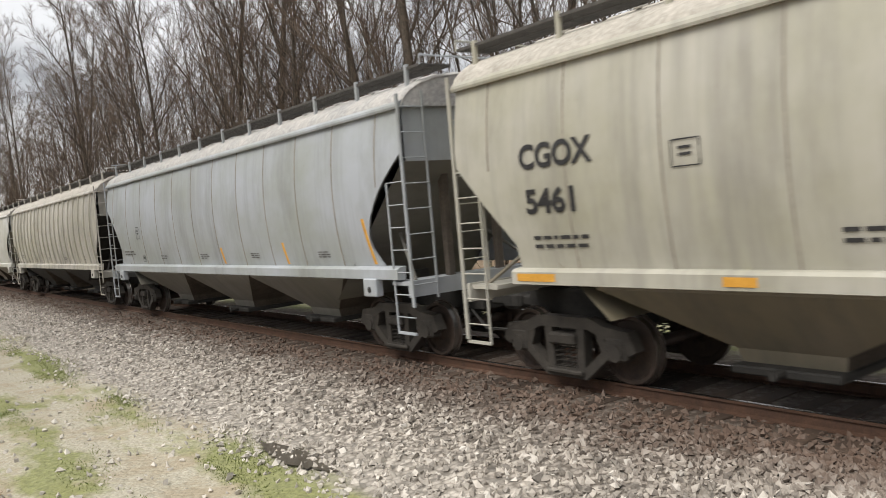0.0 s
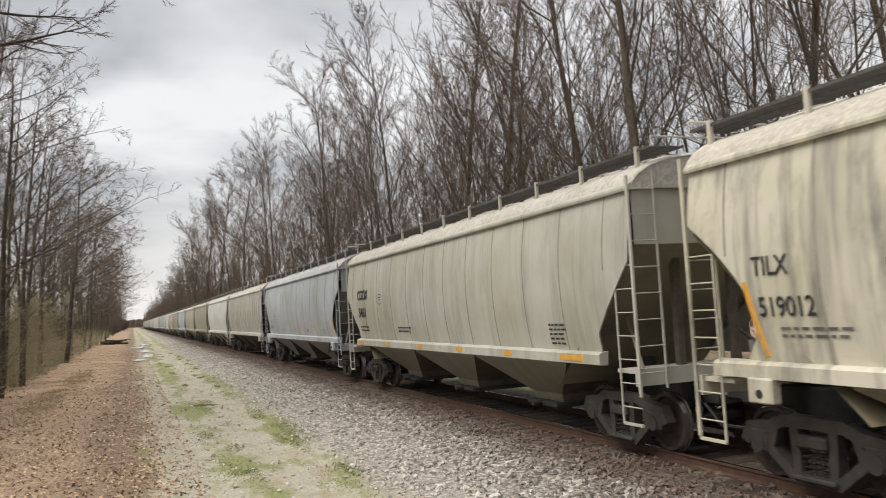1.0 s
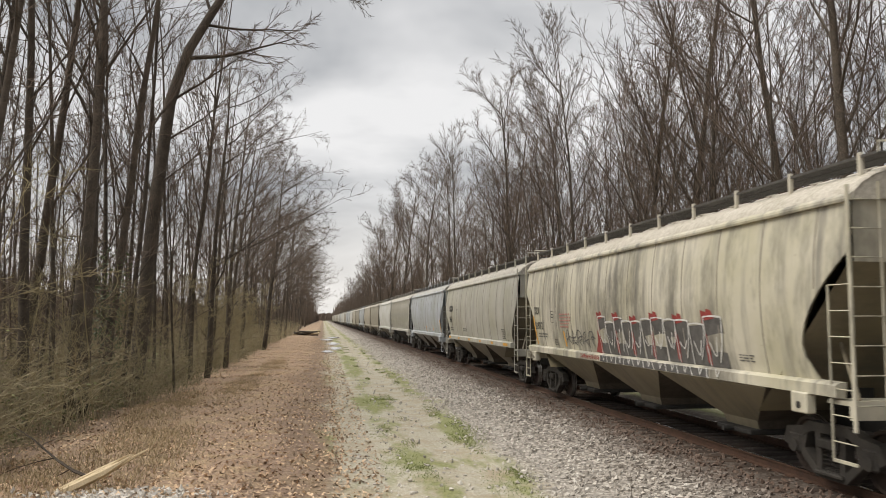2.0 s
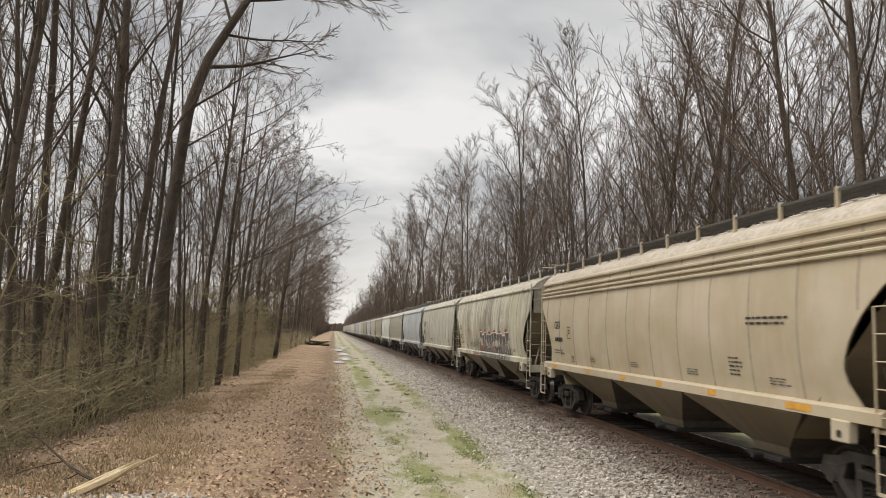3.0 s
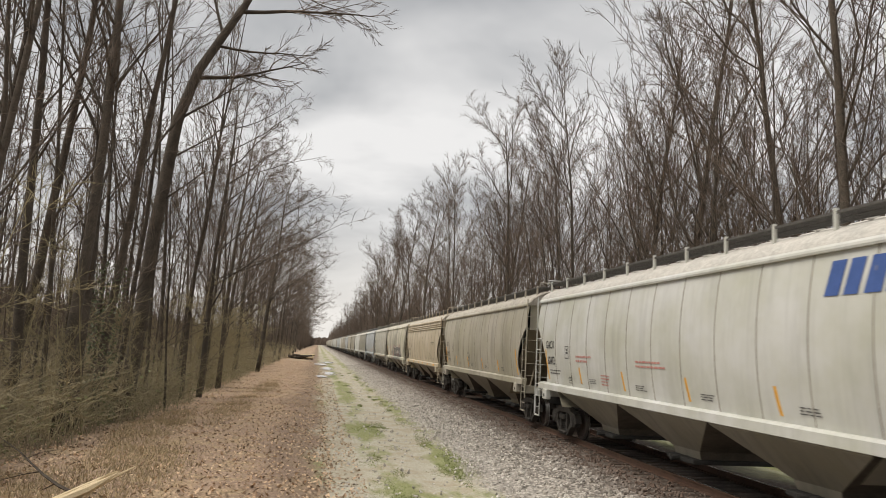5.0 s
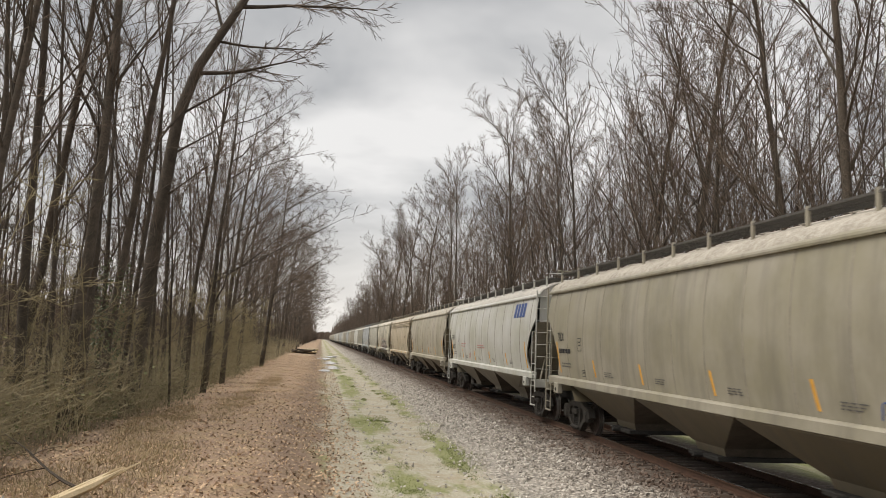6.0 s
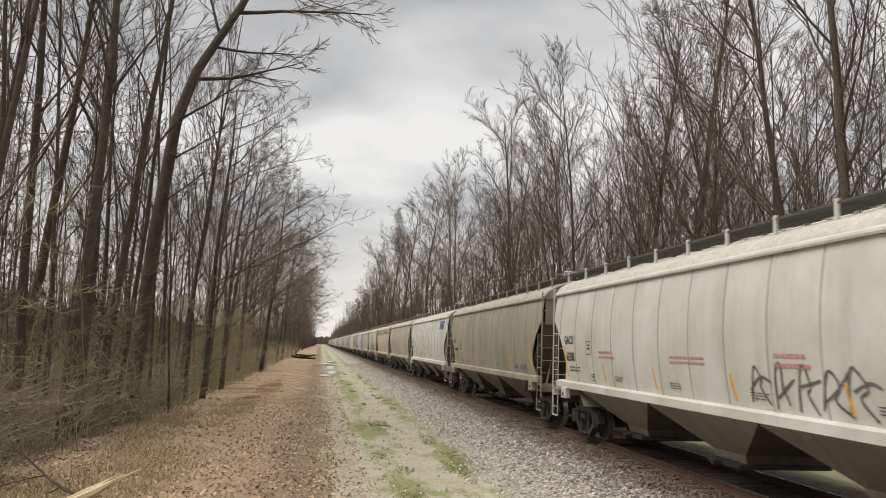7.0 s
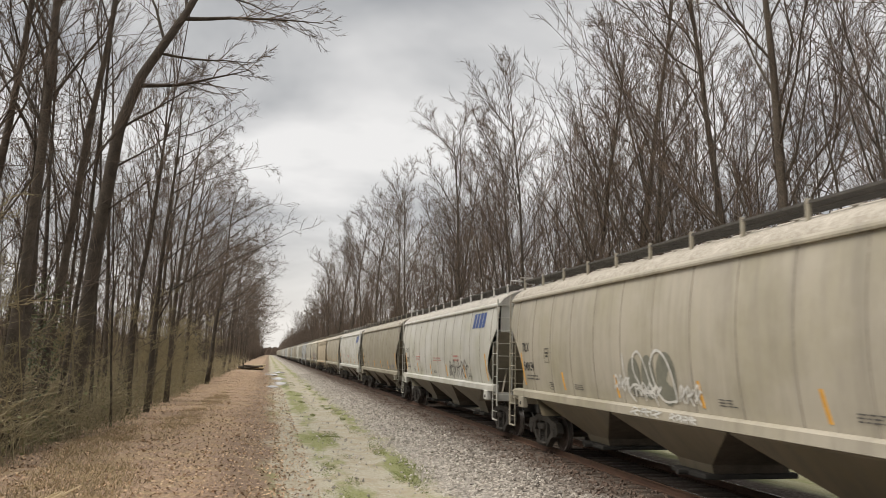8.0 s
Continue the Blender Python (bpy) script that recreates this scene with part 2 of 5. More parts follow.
M_BRUSH = plain("bramble_stems", (0.19, 0.16, 0.09), (0.50, 0.425, 0.27), 1.5, 0.9, 0, 0, island=0.5)
M_BRUSHLEAF = plain("olive_green_undergrowth_leaves", (0.11, 0.125, 0.045), (0.27, 0.275, 0.115), 2, 0.7, 0, 0, island=0.5)
M_DEADLEAF = plain("dead_oak_leaves", (0.50, 0.31, 0.19), (0.85, 0.64, 0.44), 0.7, 0.75, 0, 0, island=0.72)
M_REDLEAF = plain("russet_clinging_leaves", (0.12, 0.05, 0.025), (0.26, 0.12, 0.055), 1.5, 0.8, 0, 0, island=0.5)
M_GRASS = plain("moss_green_grass", (0.12, 0.15, 0.035), (0.30, 0.35, 0.11), 1.2, 0.8, 0, 0, island=0.5)
M_DRYGRASS = plain("dry_straw_grass", (0.30, 0.22, 0.115), (0.60, 0.48, 0.29), 1.2, 0.85, 0, 0, island=0.5)
M_TRUCK = plain("grimy_cast_steel", (0.02, 0.018, 0.016), (0.06, 0.053, 0.045), 5, 0.75, 0.0, 0.4)
M_WHEEL = plain("rusted_wheel_steel", (0.025, 0.02, 0.018), (0.075, 0.052, 0.04), 6, 0.65, 0.2)
M_TREAD = plain("worn_wheel_tread", (0.25, 0.24, 0.23), (0.45, 0.44, 0.43), 6, 0.35, 1.0)
M_DARK = plain("sooty_underframe_steel", (0.012, 0.012, 0.012), (0.04, 0.038, 0.035), 3, 0.8)
M_GRATE = plain("weathered_steel_grating", (0.05, 0.047, 0.043), (0.13, 0.122, 0.112), 9, 0.6, 0.3)
M_YELLOW = plain("amber_reflective_tape", (0.50, 0.24, 0.03), (0.68, 0.36, 0.06), 6, 0.5, 0, 0)
M_REDTAPE = plain("faded_red_stencil", (0.42, 0.16, 0.14), (0.52, 0.25, 0.22), 6, 0.6, 0, 0)
M_REDSPRAY = plain("dark_red_spray_paint", (0.22, 0.03, 0.03), (0.33, 0.06, 0.05), 6, 0.6, 0, 0)
M_BLACK = plain("black_stencil_paint", (0.015, 0.015, 0.017), (0.04, 0.04, 0.042), 8, 0.6, 0, 0)
M_BLUE = plain("blue_logo_paint", (0.03, 0.07, 0.22), (0.05, 0.10, 0.30), 6, 0.5, 0, 0)
M_WHITE = plain("white_spray_paint", (0.48, 0.48, 0.46), (0.68, 0.68, 0.66), 6, 0.5, 0, 0)
M_GREYSPRAY = plain("dark_grey_spray_paint", (0.055, 0.053, 0.052), (0.135, 0.13, 0.125), 6, 0.6, 0, 0)
M_TAGFILL = plain("thin_grey_green_spray_paint", (0.13, 0.135, 0.11), (0.20, 0.20, 0.165), 5, 0.6, 0, 0)
M_PALEWOOD = plain("fresh_split_wood", (0.44, 0.34, 0.20), (0.66, 0.54, 0.36), 5, 0.8)


# ---- mesh helpers ----
class Geo:
    """Collects vertices and faces of one mesh."""

    def __init__(self):
        self.v, self.f = [], []

    def add(self, verts, faces):
        o = len(self.v)
        self.v += [tuple(p) for p in verts]
        self.f += [tuple(i + o for i in f) for f in faces]

    def box(self, x0, x1, y0, y1, z0, z1, bevel=0.0):
        if not bevel:
            self.add([(x, y, z) for x in (x0, x1) for y in (y0, y1) for z in (z0, z1)],
                     [(0, 1, 3, 2), (4, 6, 7, 5), (0, 4, 5, 1), (2, 3, 7, 6), (0, 2, 6, 4), (1, 5, 7, 3)])
            return
        bm = bmesh.new()
        bmesh.ops.create_cube(bm, size=1, matrix=Matrix.LocRotScale(((x0 + x1) / 2, (y0 + y1) / 2, (z0 + z1) / 2), None, (abs(x1 - x0), abs(y1 - y0), abs(z1 - z0))))
        bmesh.ops.bevel(bm, geom=bm.edges[:], offset=bevel, segments=1, affect="EDGES")
        bm.verts.index_update()
        self.add([v.co[:] for v in bm.verts], [[v.index for v in f.verts] for f in bm.faces])
        bm.free()

    def tube(self, pts, radii, n=6, caps=True):
        """A tube along a polyline."""
        pts = [Vector(p) for p in pts]
        if isinstance(radii, (int, float)):
            radii = [radii] * len(pts)
        rings, verts, faces = [], [], []
        for i, p in enumerate(pts):
            d = (pts[min(i + 1, len(pts) - 1)] - pts[max(i - 1, 0)]).normalized()
            u = d.cross(Vector((0.31, 0.95, 0.05)) if abs(d.y) < 0.9 else Vector((1, 0, 0))).normalized()
            w = d.cross(u)
            for k in range(n):
                a = 2 * math.pi * k / n
                verts.append(p + (u * math.cos(a) + w * math.sin(a)) * radii[i])
        for i in range(len(pts) - 1):
            for k in range(n):
                a, b = i * n + k, i * n + (k + 1) % n
                faces.append((a, b, b + n, a + n))
        if caps:
            faces.append(tuple(range(n))[::-1])
            faces.append(tuple(range((len(pts) - 1) * n, len(pts) * n)))
        self.add(verts, faces)

    def prism(self, poly, axis, a, b):
        """A closed polygon pushed along an axis from a to b; poly gives the two other coordinates in xyz order."""
        def at(p, s):
            return {"x": (s, p[0], p[1]), "y": (p[0], s, p[1]), "z": (p[0], p[1], s)}[axis]
        n = len(poly)
        self.add([at(p, a) for p in poly] + [at(p, b) for p in poly],
                 [tuple(range(n))[::-1], tuple(range(n, 2 * n))] + [(i, (i + 1) % n, n + (i + 1) % n, n + i) for i in range(n)])

    def grid(self, rows):
        n = len(rows[0])
        self.add([p for r in rows for p in r],
                 [(i * n + j, i * n + j + 1, (i + 1) * n + j + 1, (i + 1) * n + j) for i in range(len(rows) - 1) for j in range(n - 1)])

    def mesh(self, name, mats, smooth=False, fix=True, pick=None):
        me = bpy.data.meshes.new(name)
        me.from_pydata(self.v, [], self.f)
        for m in mats if isinstance(mats, (list, tuple)) else [mats]:
            me.materials.append(m)
        if fix:
            bm = bmesh.new()
            bm.from_mesh(me)
            bmesh.ops.recalc_face_normals(bm, faces=bm.faces)
            bm.to_mesh(me)
            bm.free()
        if smooth:
            me.polygons.foreach_set("use_smooth", [True] * len(me.polygons))
        if pick:
            me.polygons.foreach_set("material_index", [pick(p) for p in me.polygons])
        me.update()
        return me


def part(name, geo, mats, parent=None, label="", smooth=False, m=None, fix=True):
    me = geo if isinstance(geo, bpy.types.Mesh) else geo.mesh(name, mats, smooth, fix)
    ob = new(name, me)
    ob.parent = parent
    if m is not None:
        ob.matrix_basis = m
    if label:
        tagged(ob, label)
    return ob


def empty(name, label, category, group="", m=None, kind=""):
    ob = new(name)
    ob.empty_display_size = 0.2
    if m is not None:
        ob.matrix_basis = m
    return tagged(ob, label, category, group, kind)


def smooth01(a, b, x):
    t = min(1.0, max(0.0, (x - a) / (b - a)))
    return t * t * (3 - 2 * t)


# ---- ground ----
def ground_z(x, y):
    """Height of the earth: wood floor, leafy verge, gravel road, ballast bank, far ditch and wood."""
    z = -0.42
    z += 0.16 * smooth01(0.8, -2.5, x) - 0.35 * smooth01(-4.5, -9.0, x)
    z += 0.245 * smooth01(3.9, 6.5, x) - 0.25 * smooth01(10.8, 13.0, x) + 0.15 * smooth01(14, 20, x)
    z -= 0.06 * math.exp(-((x - 1.2) / 0.45) ** 2) + 0.06 * math.exp(-((x - 2.9) / 0.45) ** 2)
    rough = 0.10 * smooth01(0.5, -3, x) + 0.03 + 0.15 * smooth01(13, 18, x)
    if 6.0 < x < 11.2:
        rough = 0.008
    return z + rough * noise.noise((x * 0.5, y * 0.5, 0)) + rough * 0.2 * noise.noise((x * 1.6, y * 1.6, 4.0))


def build_ground():
    xs = [-900, -400, -150, -70, -40, -28, -20, -15] + [-12 + 0.25 * i for i in range(101)] + [13.5, 15, 18, 23, 30, 45, 80, 160, 400, 900]
    ys = [-300, -100, -40, -20, -10, -5] + [-2 + 0.3 * i for i in range(160)] + [46 + 1.5 * i for i in range(60)] + [140, 160, 190, 230, 280, 350, 450, 600, 900, 1500]
    g = Geo()
    g.grid([[(x, y, ground_z(x, y)) for x in xs] for y in ys])
    tagged(part("ground", g, M_GROUND, None, smooth=True), "leaf-strewn verge, mossy gravel road and grey ballast bank", "ground", kind="structure")


build_ground()


def build_track():
    track = empty("railway_track", "rusty steel rails on dark ties in grey ballast", "railway track", kind="structure")
    prof = [(-0.075, -0.17), (0.075, -0.17), (0.075, -0.155), (0.012, -0.14), (0.012, -0.045), (0.036, -0.035), (0.036, -0.004), (-0.036, -0.004), (-0.036, -0.035), (-0.012, -0.045), (-0.012, -0.14), (-0.075, -0.155)]
    for s in (-1, 1):
        g = Geo()
        g.prism([(TRACK_X + s * 0.752 + px, pz) for px, pz in prof], "y", -120, 900)
        rail = part("rail", g, M_RAIL, track)
        h = Geo()
        h.prism([(TRACK_X + s * 0.752 + px, pz) for px, pz in [(-0.033, -0.004), (0.033, -0.004), (0.026, 0.0), (-0.026, 0.0)]], "y", -120, 900)
        part("rail_head", h, M_RAILTOP, rail, "bright worn running surface")
    rng = random.Random(3)
    g = Geo()
    g.box(-1.3, 1.3, -0.115, 0.115, -0.36, -0.175, 0.012)
    me = g.mesh("tie", M_TIE)
    for i in range(150):
        y = -4 + i * 0.52 + rng.uniform(-0.03, 0.03)
        part("tie", me, None, track, m=pose(TRACK_X + rng.uniform(-0.05, 0.05), y, 0.012 + rng.uniform(-0.015, 0.01), 0, 0, rng.uniform(-1.5, 1.5)))
    plate = Geo()
    plate.box(-0.13, 0.13, -0.09, 0.09, -0.172, -0.158)
    pm = plate.mesh("tie_plate", M_RAIL)
    for i in range(60):
        part("tie_plate", pm, None, track, m=pose(TRACK_X - 0.752, -4 + i * 0.52, 0.0))
    return track


build_track()


# ---- covered hopper cars ----
SILL_TOP, SILL_BOT, EAVE, RIDGE = 1.58, 1.37, 4.12, 4.70
AXLE_Z = 0.457
SILL_X = 1.62  # outer face of the side sills


def half_width(z):
    return 1.63 - 0.14 * ((z - 2.85) / 1.3) ** 2


def cut_curve(kind, z):
    """How far the side sheet stays back from the end of the car at height z."""
    if kind == "straight":
        return max(0.0, min(1.08, (3.02 - z) * 0.95))
    if kind == "post":
        return max(0.0, min(1.2, (2.6 - z) * 1.1))
    if z > 3.35:
        return 0.0
    u = (3.35 - z) / (3.35 - SILL_TOP)
    return 1.14 * math.sin(min(1.0, u * 1.25) * math.pi / 2) ** 0.9 - 0.30 * max(0.0, u - 0.78) / 0.22


def wheelset_mesh(n=16):
    g = Geo()
    prof = [(0.60, 0.10), (0.66, 0.11), (0.70, 0.16), (0.705, 0.36), (0.685, 0.40), (0.685, 0.485), (0.715, 0.480), (0.722, 0.457), (0.815, 0.452), (0.815, 0.40), (0.775, 0.375), (0.765, 0.20), (0.80, 0.14), (0.82, 0.10), (1.06, 0.08), (1.06, 0.0)]
    for s in (-1, 1):
        rows = [[(s * x, r * math.cos(2 * math.pi * k / n), r * math.sin(2 * math.pi * k / n)) for k in range(n + 1)] for x, r in prof]
        g.grid(rows)
    g.tube([(-0.62, 0, 0), (0.62, 0, 0)], 0.085, 10)
    me = g.mesh("wheelset", [M_WHEEL, M_TREAD], smooth=False, fix=True)
    for p in me.polygons:
        r = math.hypot(p.center.y, p.center.z)
        p.material_index = 1 if r > 0.44 and abs(p.normal.x) < 0.5 else 0
    return me


def frame_mesh():
    """Cast side frame of a truck, in its own plane x = 0, centre of the truck at y = 0."""
    g = Geo()
    top = [(-1.13, 0.50), (-1.05, 0.66), (-0.70, 0.70), (-0.45, 0.80), (0.45, 0.80), (0.70, 0.70), (1.05, 0.66), (1.13, 0.50)]
    low = [(-1.13, 0.40), (-0.72, 0.42), (-0.34, 0.12), (0.34, 0.12), (0.72, 0.42), (1.13, 0.40)]

    def strip(pts, t, x0, x1):
        for (ya, za), (yb, zb) in zip(pts[:-1], pts[1:]):
            d = Vector((yb - ya, zb - za)).normalized()
            nn = Vector((-d.y, d.x)) * t / 2
            e = d * t * 0.3
            g.prism([(ya - nn.x - e.x, za - nn.y - e.y), (yb - nn.x + e.x, zb - nn.y + e.y), (yb + nn.x + e.x, zb + nn.y + e.y), (ya + nn.x - e.x, za + nn.y - e.y)], "x", x0, x1)
    strip(top, 0.15, -0.09, 0.09)
    strip(low[1:-1], 0.13, -0.085, 0.085)
    for s in (-1, 1):
        strip([(s * 0.30, 0.76), (s * 0.27, 0.16)], 0.13, -0.08, 0.08)
        strip([(s * 0.72, 0.42), (s * 0.62, 0.68)], 0.12, -0.08, 0.08)
        g.box(-0.11, 0.11, s * 0.89 - 0.17, s * 0.89 + 0.17, 0.34, 0.66, 0.04)
        g.tube([(-0.13, s * 0.89, AXLE_Z), (0.13, s * 0.89, AXLE_Z)], 0.115, 12)
    g.box(-0.16, 0.16, -0.24, 0.24, 0.50, 0.66, 0.03)
    g.box(-0.15, 0.15, -0.33, 0.33, 0.10, 0.17, 0.02)
    return g.mesh("side_frame", M_TRUCK)


def spring_mesh():
    g = Geo()
    for yy in (-0.14, 0.0, 0.14):
        pts = [(math.cos(a) * 0.055, yy + math.sin(a) * 0.055, 0.17 + 0.33 * a / (10 * math.pi)) for a in [i * math.pi / 2.5 for i in range(26)]]
        g.tube(pts, 0.017, 3)
    return g.mesh("spring_nest", M_TRUCK)



WHEELSET, FAR_WHEELSET, SIDE_FRAME, SPRINGS = wheelset_mesh(), wheelset_mesh(8), frame_mesh(), spring_mesh()
_b = Geo()
_b.box(-0.95, 0.95, -0.2, 0.2, 0.50, 0.74, 0.04)
_b.box(-0.25, 0.25, -0.25, 0.25, 0.7, 0.95)
BOLSTER = _b.mesh("bolster", M_TRUCK)


def add_truck(car, y, wheelsets, detail):
    truck = part("truck", BOLSTER, None, car, "dark cast-steel truck with coil springs", m=pose(0, y, 0))
    for s in (-1, 1):
        part("side_frame", SIDE_FRAME, None, truck, m=pose(s * 0.98, 0, 0))
        if detail:
            part("spring_nest", SPRINGS, None, truck, m=pose(s * 1.0, 0, 0))
    for yy in (-0.89, 0.89):
        w = part("wheelset", WHEELSET if detail else FAR_WHEELSET, None, truck, m=pose(0, yy, AXLE_Z))
        wheelsets.append((w, yy))


def text_mesh(words, size, mat, bold=0.012):
    cu = bpy.data.curves.new("words", "FONT")
    cu.body, cu.size, cu.extrude, cu.offset = words, size, 0.002, bold * size
    ob = bpy.data.objects.new("words", cu)
    scene.collection.objects.link(ob)
    dg = bpy.context.evaluated_depsgraph_get()
    me = bpy.data.meshes.new_from_object(ob.evaluated_get(dg))
    bpy.data.objects.remove(ob)
    bpy.data.curves.remove(cu)
    me.materials.clear()
    me.materials.append(mat)
    return me


def on_side(mesh, y, z, proud=0.012):
    """Lay flat lettering (x right, y up) on the curved flank that faces -x; y is the end from which it reads on."""
    for v in mesh.vertices:
        a, b = v.co.x, v.co.y
        zz = z + b
        face = SILL_X if z < SILL_TOP - 0.08 else half_width(zz)
        v.co = Vector((-face - proud - abs(v.co.z), y - a, zz))
    return mesh


def bars_geo(w, h, rows, rng):
    """Lines of small unreadable stencilling as plain bars."""
    g = Geo()
    t = h / rows
    for r in range(rows):
        x = 0.0
        while x < w * rng.uniform(0.75, 1.0):
            l = rng.uniform(0.06, 0.2)
            g.add([(x, -r * t, 0), (x + l, -r * t, 0), (x + l, -r * t - t * 0.42, 0), (x, -r * t - t * 0.42, 0)], [(0, 1, 2, 3)])
            x += l + 0.04
    return g


def stroke_geo(lines, width, rng, wob=0.02):
    """Spray strokes: each a polyline in the plane of the flank, drawn as a ribbon."""
    g = Geo()
    for pts in lines:
        p = [Vector(q) for q in pts]
        for _ in range(2):  # round the corners
            q = [p[0]]
            for a, b in zip(p[:-1], p[1:]):
                q += [a.lerp(b, 0.25), a.lerp(b, 0.75)]
            p = q + [p[-1]]
        L, R = [], []
        for i, c in enumerate(p):
            d = (p[min(i + 1, len(p) - 1)] - p[max(i - 1, 0)])
            d = d.normalized() if d.length > 1e-6 else Vector((1, 0))
            n = Vector((-d.y, d.x)) * width * (0.5 + rng.uniform(-0.12, 0.12))
            L.append((c.x + n.x, c.y + n.y, 0))
            R.append((c.x - n.x, c.y - n.y, 0))
        g.grid([L, R])
    return g


def scrawl(n, w, h, rng):
    """Loose looping letter-like strokes that spell nothing."""
    out = []
    for i in range(n):
        x = w * i / n
        s = w / n
        k = [(x + s * rng.uniform(-0.1, 0.25), h * rng.uniform(0, 0.15)), (x + s * rng.uniform(0, 0.4), h * rng.uniform(0.8, 1.05)),
             (x + s * rng.uniform(0.4, 0.8), h * rng.uniform(0.7, 1.0)), (x + s * rng.uniform(0.5, 1.0), h * rng.uniform(0.35, 0.6)),
             (x + s * rng.uniform(0.2, 0.6), h * rng.uniform(0.3, 0.55)), (x + s * rng.uniform(0.7, 1.1), h * rng.uniform(0, 0.12))]
        out.append(k)
        out.append([(x + s * rng.uniform(0, 0.3), h * rng.uniform(0.2, 0.5)), (x + s * rng.uniform(0.5, 0.9), h * rng.uniform(0.4, 0.7)), (x + s * 1.05, h * rng.uniform(0.5, 0.9))])
    return out


def flank_ribbon(y, z0, z1, w, lean=0.0, proud=0.008):
    """A narrow strip up the flank that follows its curve."""
    g = Geo()
    rows = []
    for i in range(9):
        z = z0 + (z1 - z0) * i / 8
        x = -SILL_X if z1 < SILL_TOP else -half_width(z)
        yy = y + lean * (z - z0)
        rows.append([(x + 0.01, yy + w / 2, z), (x - proud, yy + w * 0.3, z), (x - proud, yy - w * 0.3, z), (x + 0.01, yy - w / 2, z)])
    g.grid(rows)
    return g


def ladder_corner(car, mat, y, s_end, detail):
    """Corner ladders at one end: a tall one across the end, a short one along the side. s_end +1 for the far end."""
    for side in (-1, 1):
        g = Geo()
        xo = side * 1.60
        tall_x = side * 1.12
        y_end = y + s_end * 0.06
        y_in = y - s_end * 0.44
        g.box(xo - 0.02, xo + 0.012, y_end - 0.028, y_end + 0.028, 0.95 if s_end < 0 else 0.55, 4.30)
        g.box(tall_x - 0.014, tall_x + 0.014, y_end - 0.014, y_end + 0.014, 1.05, 4.36)
        g.box(xo - 0.012, xo + 0.010, y_in - 0.014, y_in + 0.014, 0.52, 2.95)
        g.box(xo - 0.02, xo + 0.02, min(y_end, y_in), max(y_end, y_in), 0.50, 0.54)
        lad = part("ladder", g, mat, car)
        rung = Geo()
        rung.tube([(xo, y_end, 0), (xo, y_in, 0)], 0.0105, 5)
        rung2 = Geo()
        rung2.tube([(xo, y_end + s_end * 0.02, 0), (tall_x, y_end + s_end * 0.02, 0)], 0.0105, 5)
        zs1 = [0.78 + 0.36 * i for i in range(7)]
        zs2 = [1.30 + 0.40 * i for i in range(8)]
        if detail and side == -1:
            m1, m2 = rung.mesh("rung", mat), rung2.mesh("rung", mat)
            for z in zs1:
                part("rung", m1, None, lad, m=pose(0, 0, z))
            for z in zs2:
                part("rung", m2, None, lad, m=pose(0, 0, z))
        else:
            gg = Geo()
            for z in zs1:
                gg.tube([(xo, y_end, z), (xo, y_in, z)], 0.014, 4)
            for z in zs2:
                gg.tube([(xo, y_end, z), (tall_x, y_end, z)], 0.014, 4)
            tagged(part("rung", gg, mat, lad), kind="stuff")


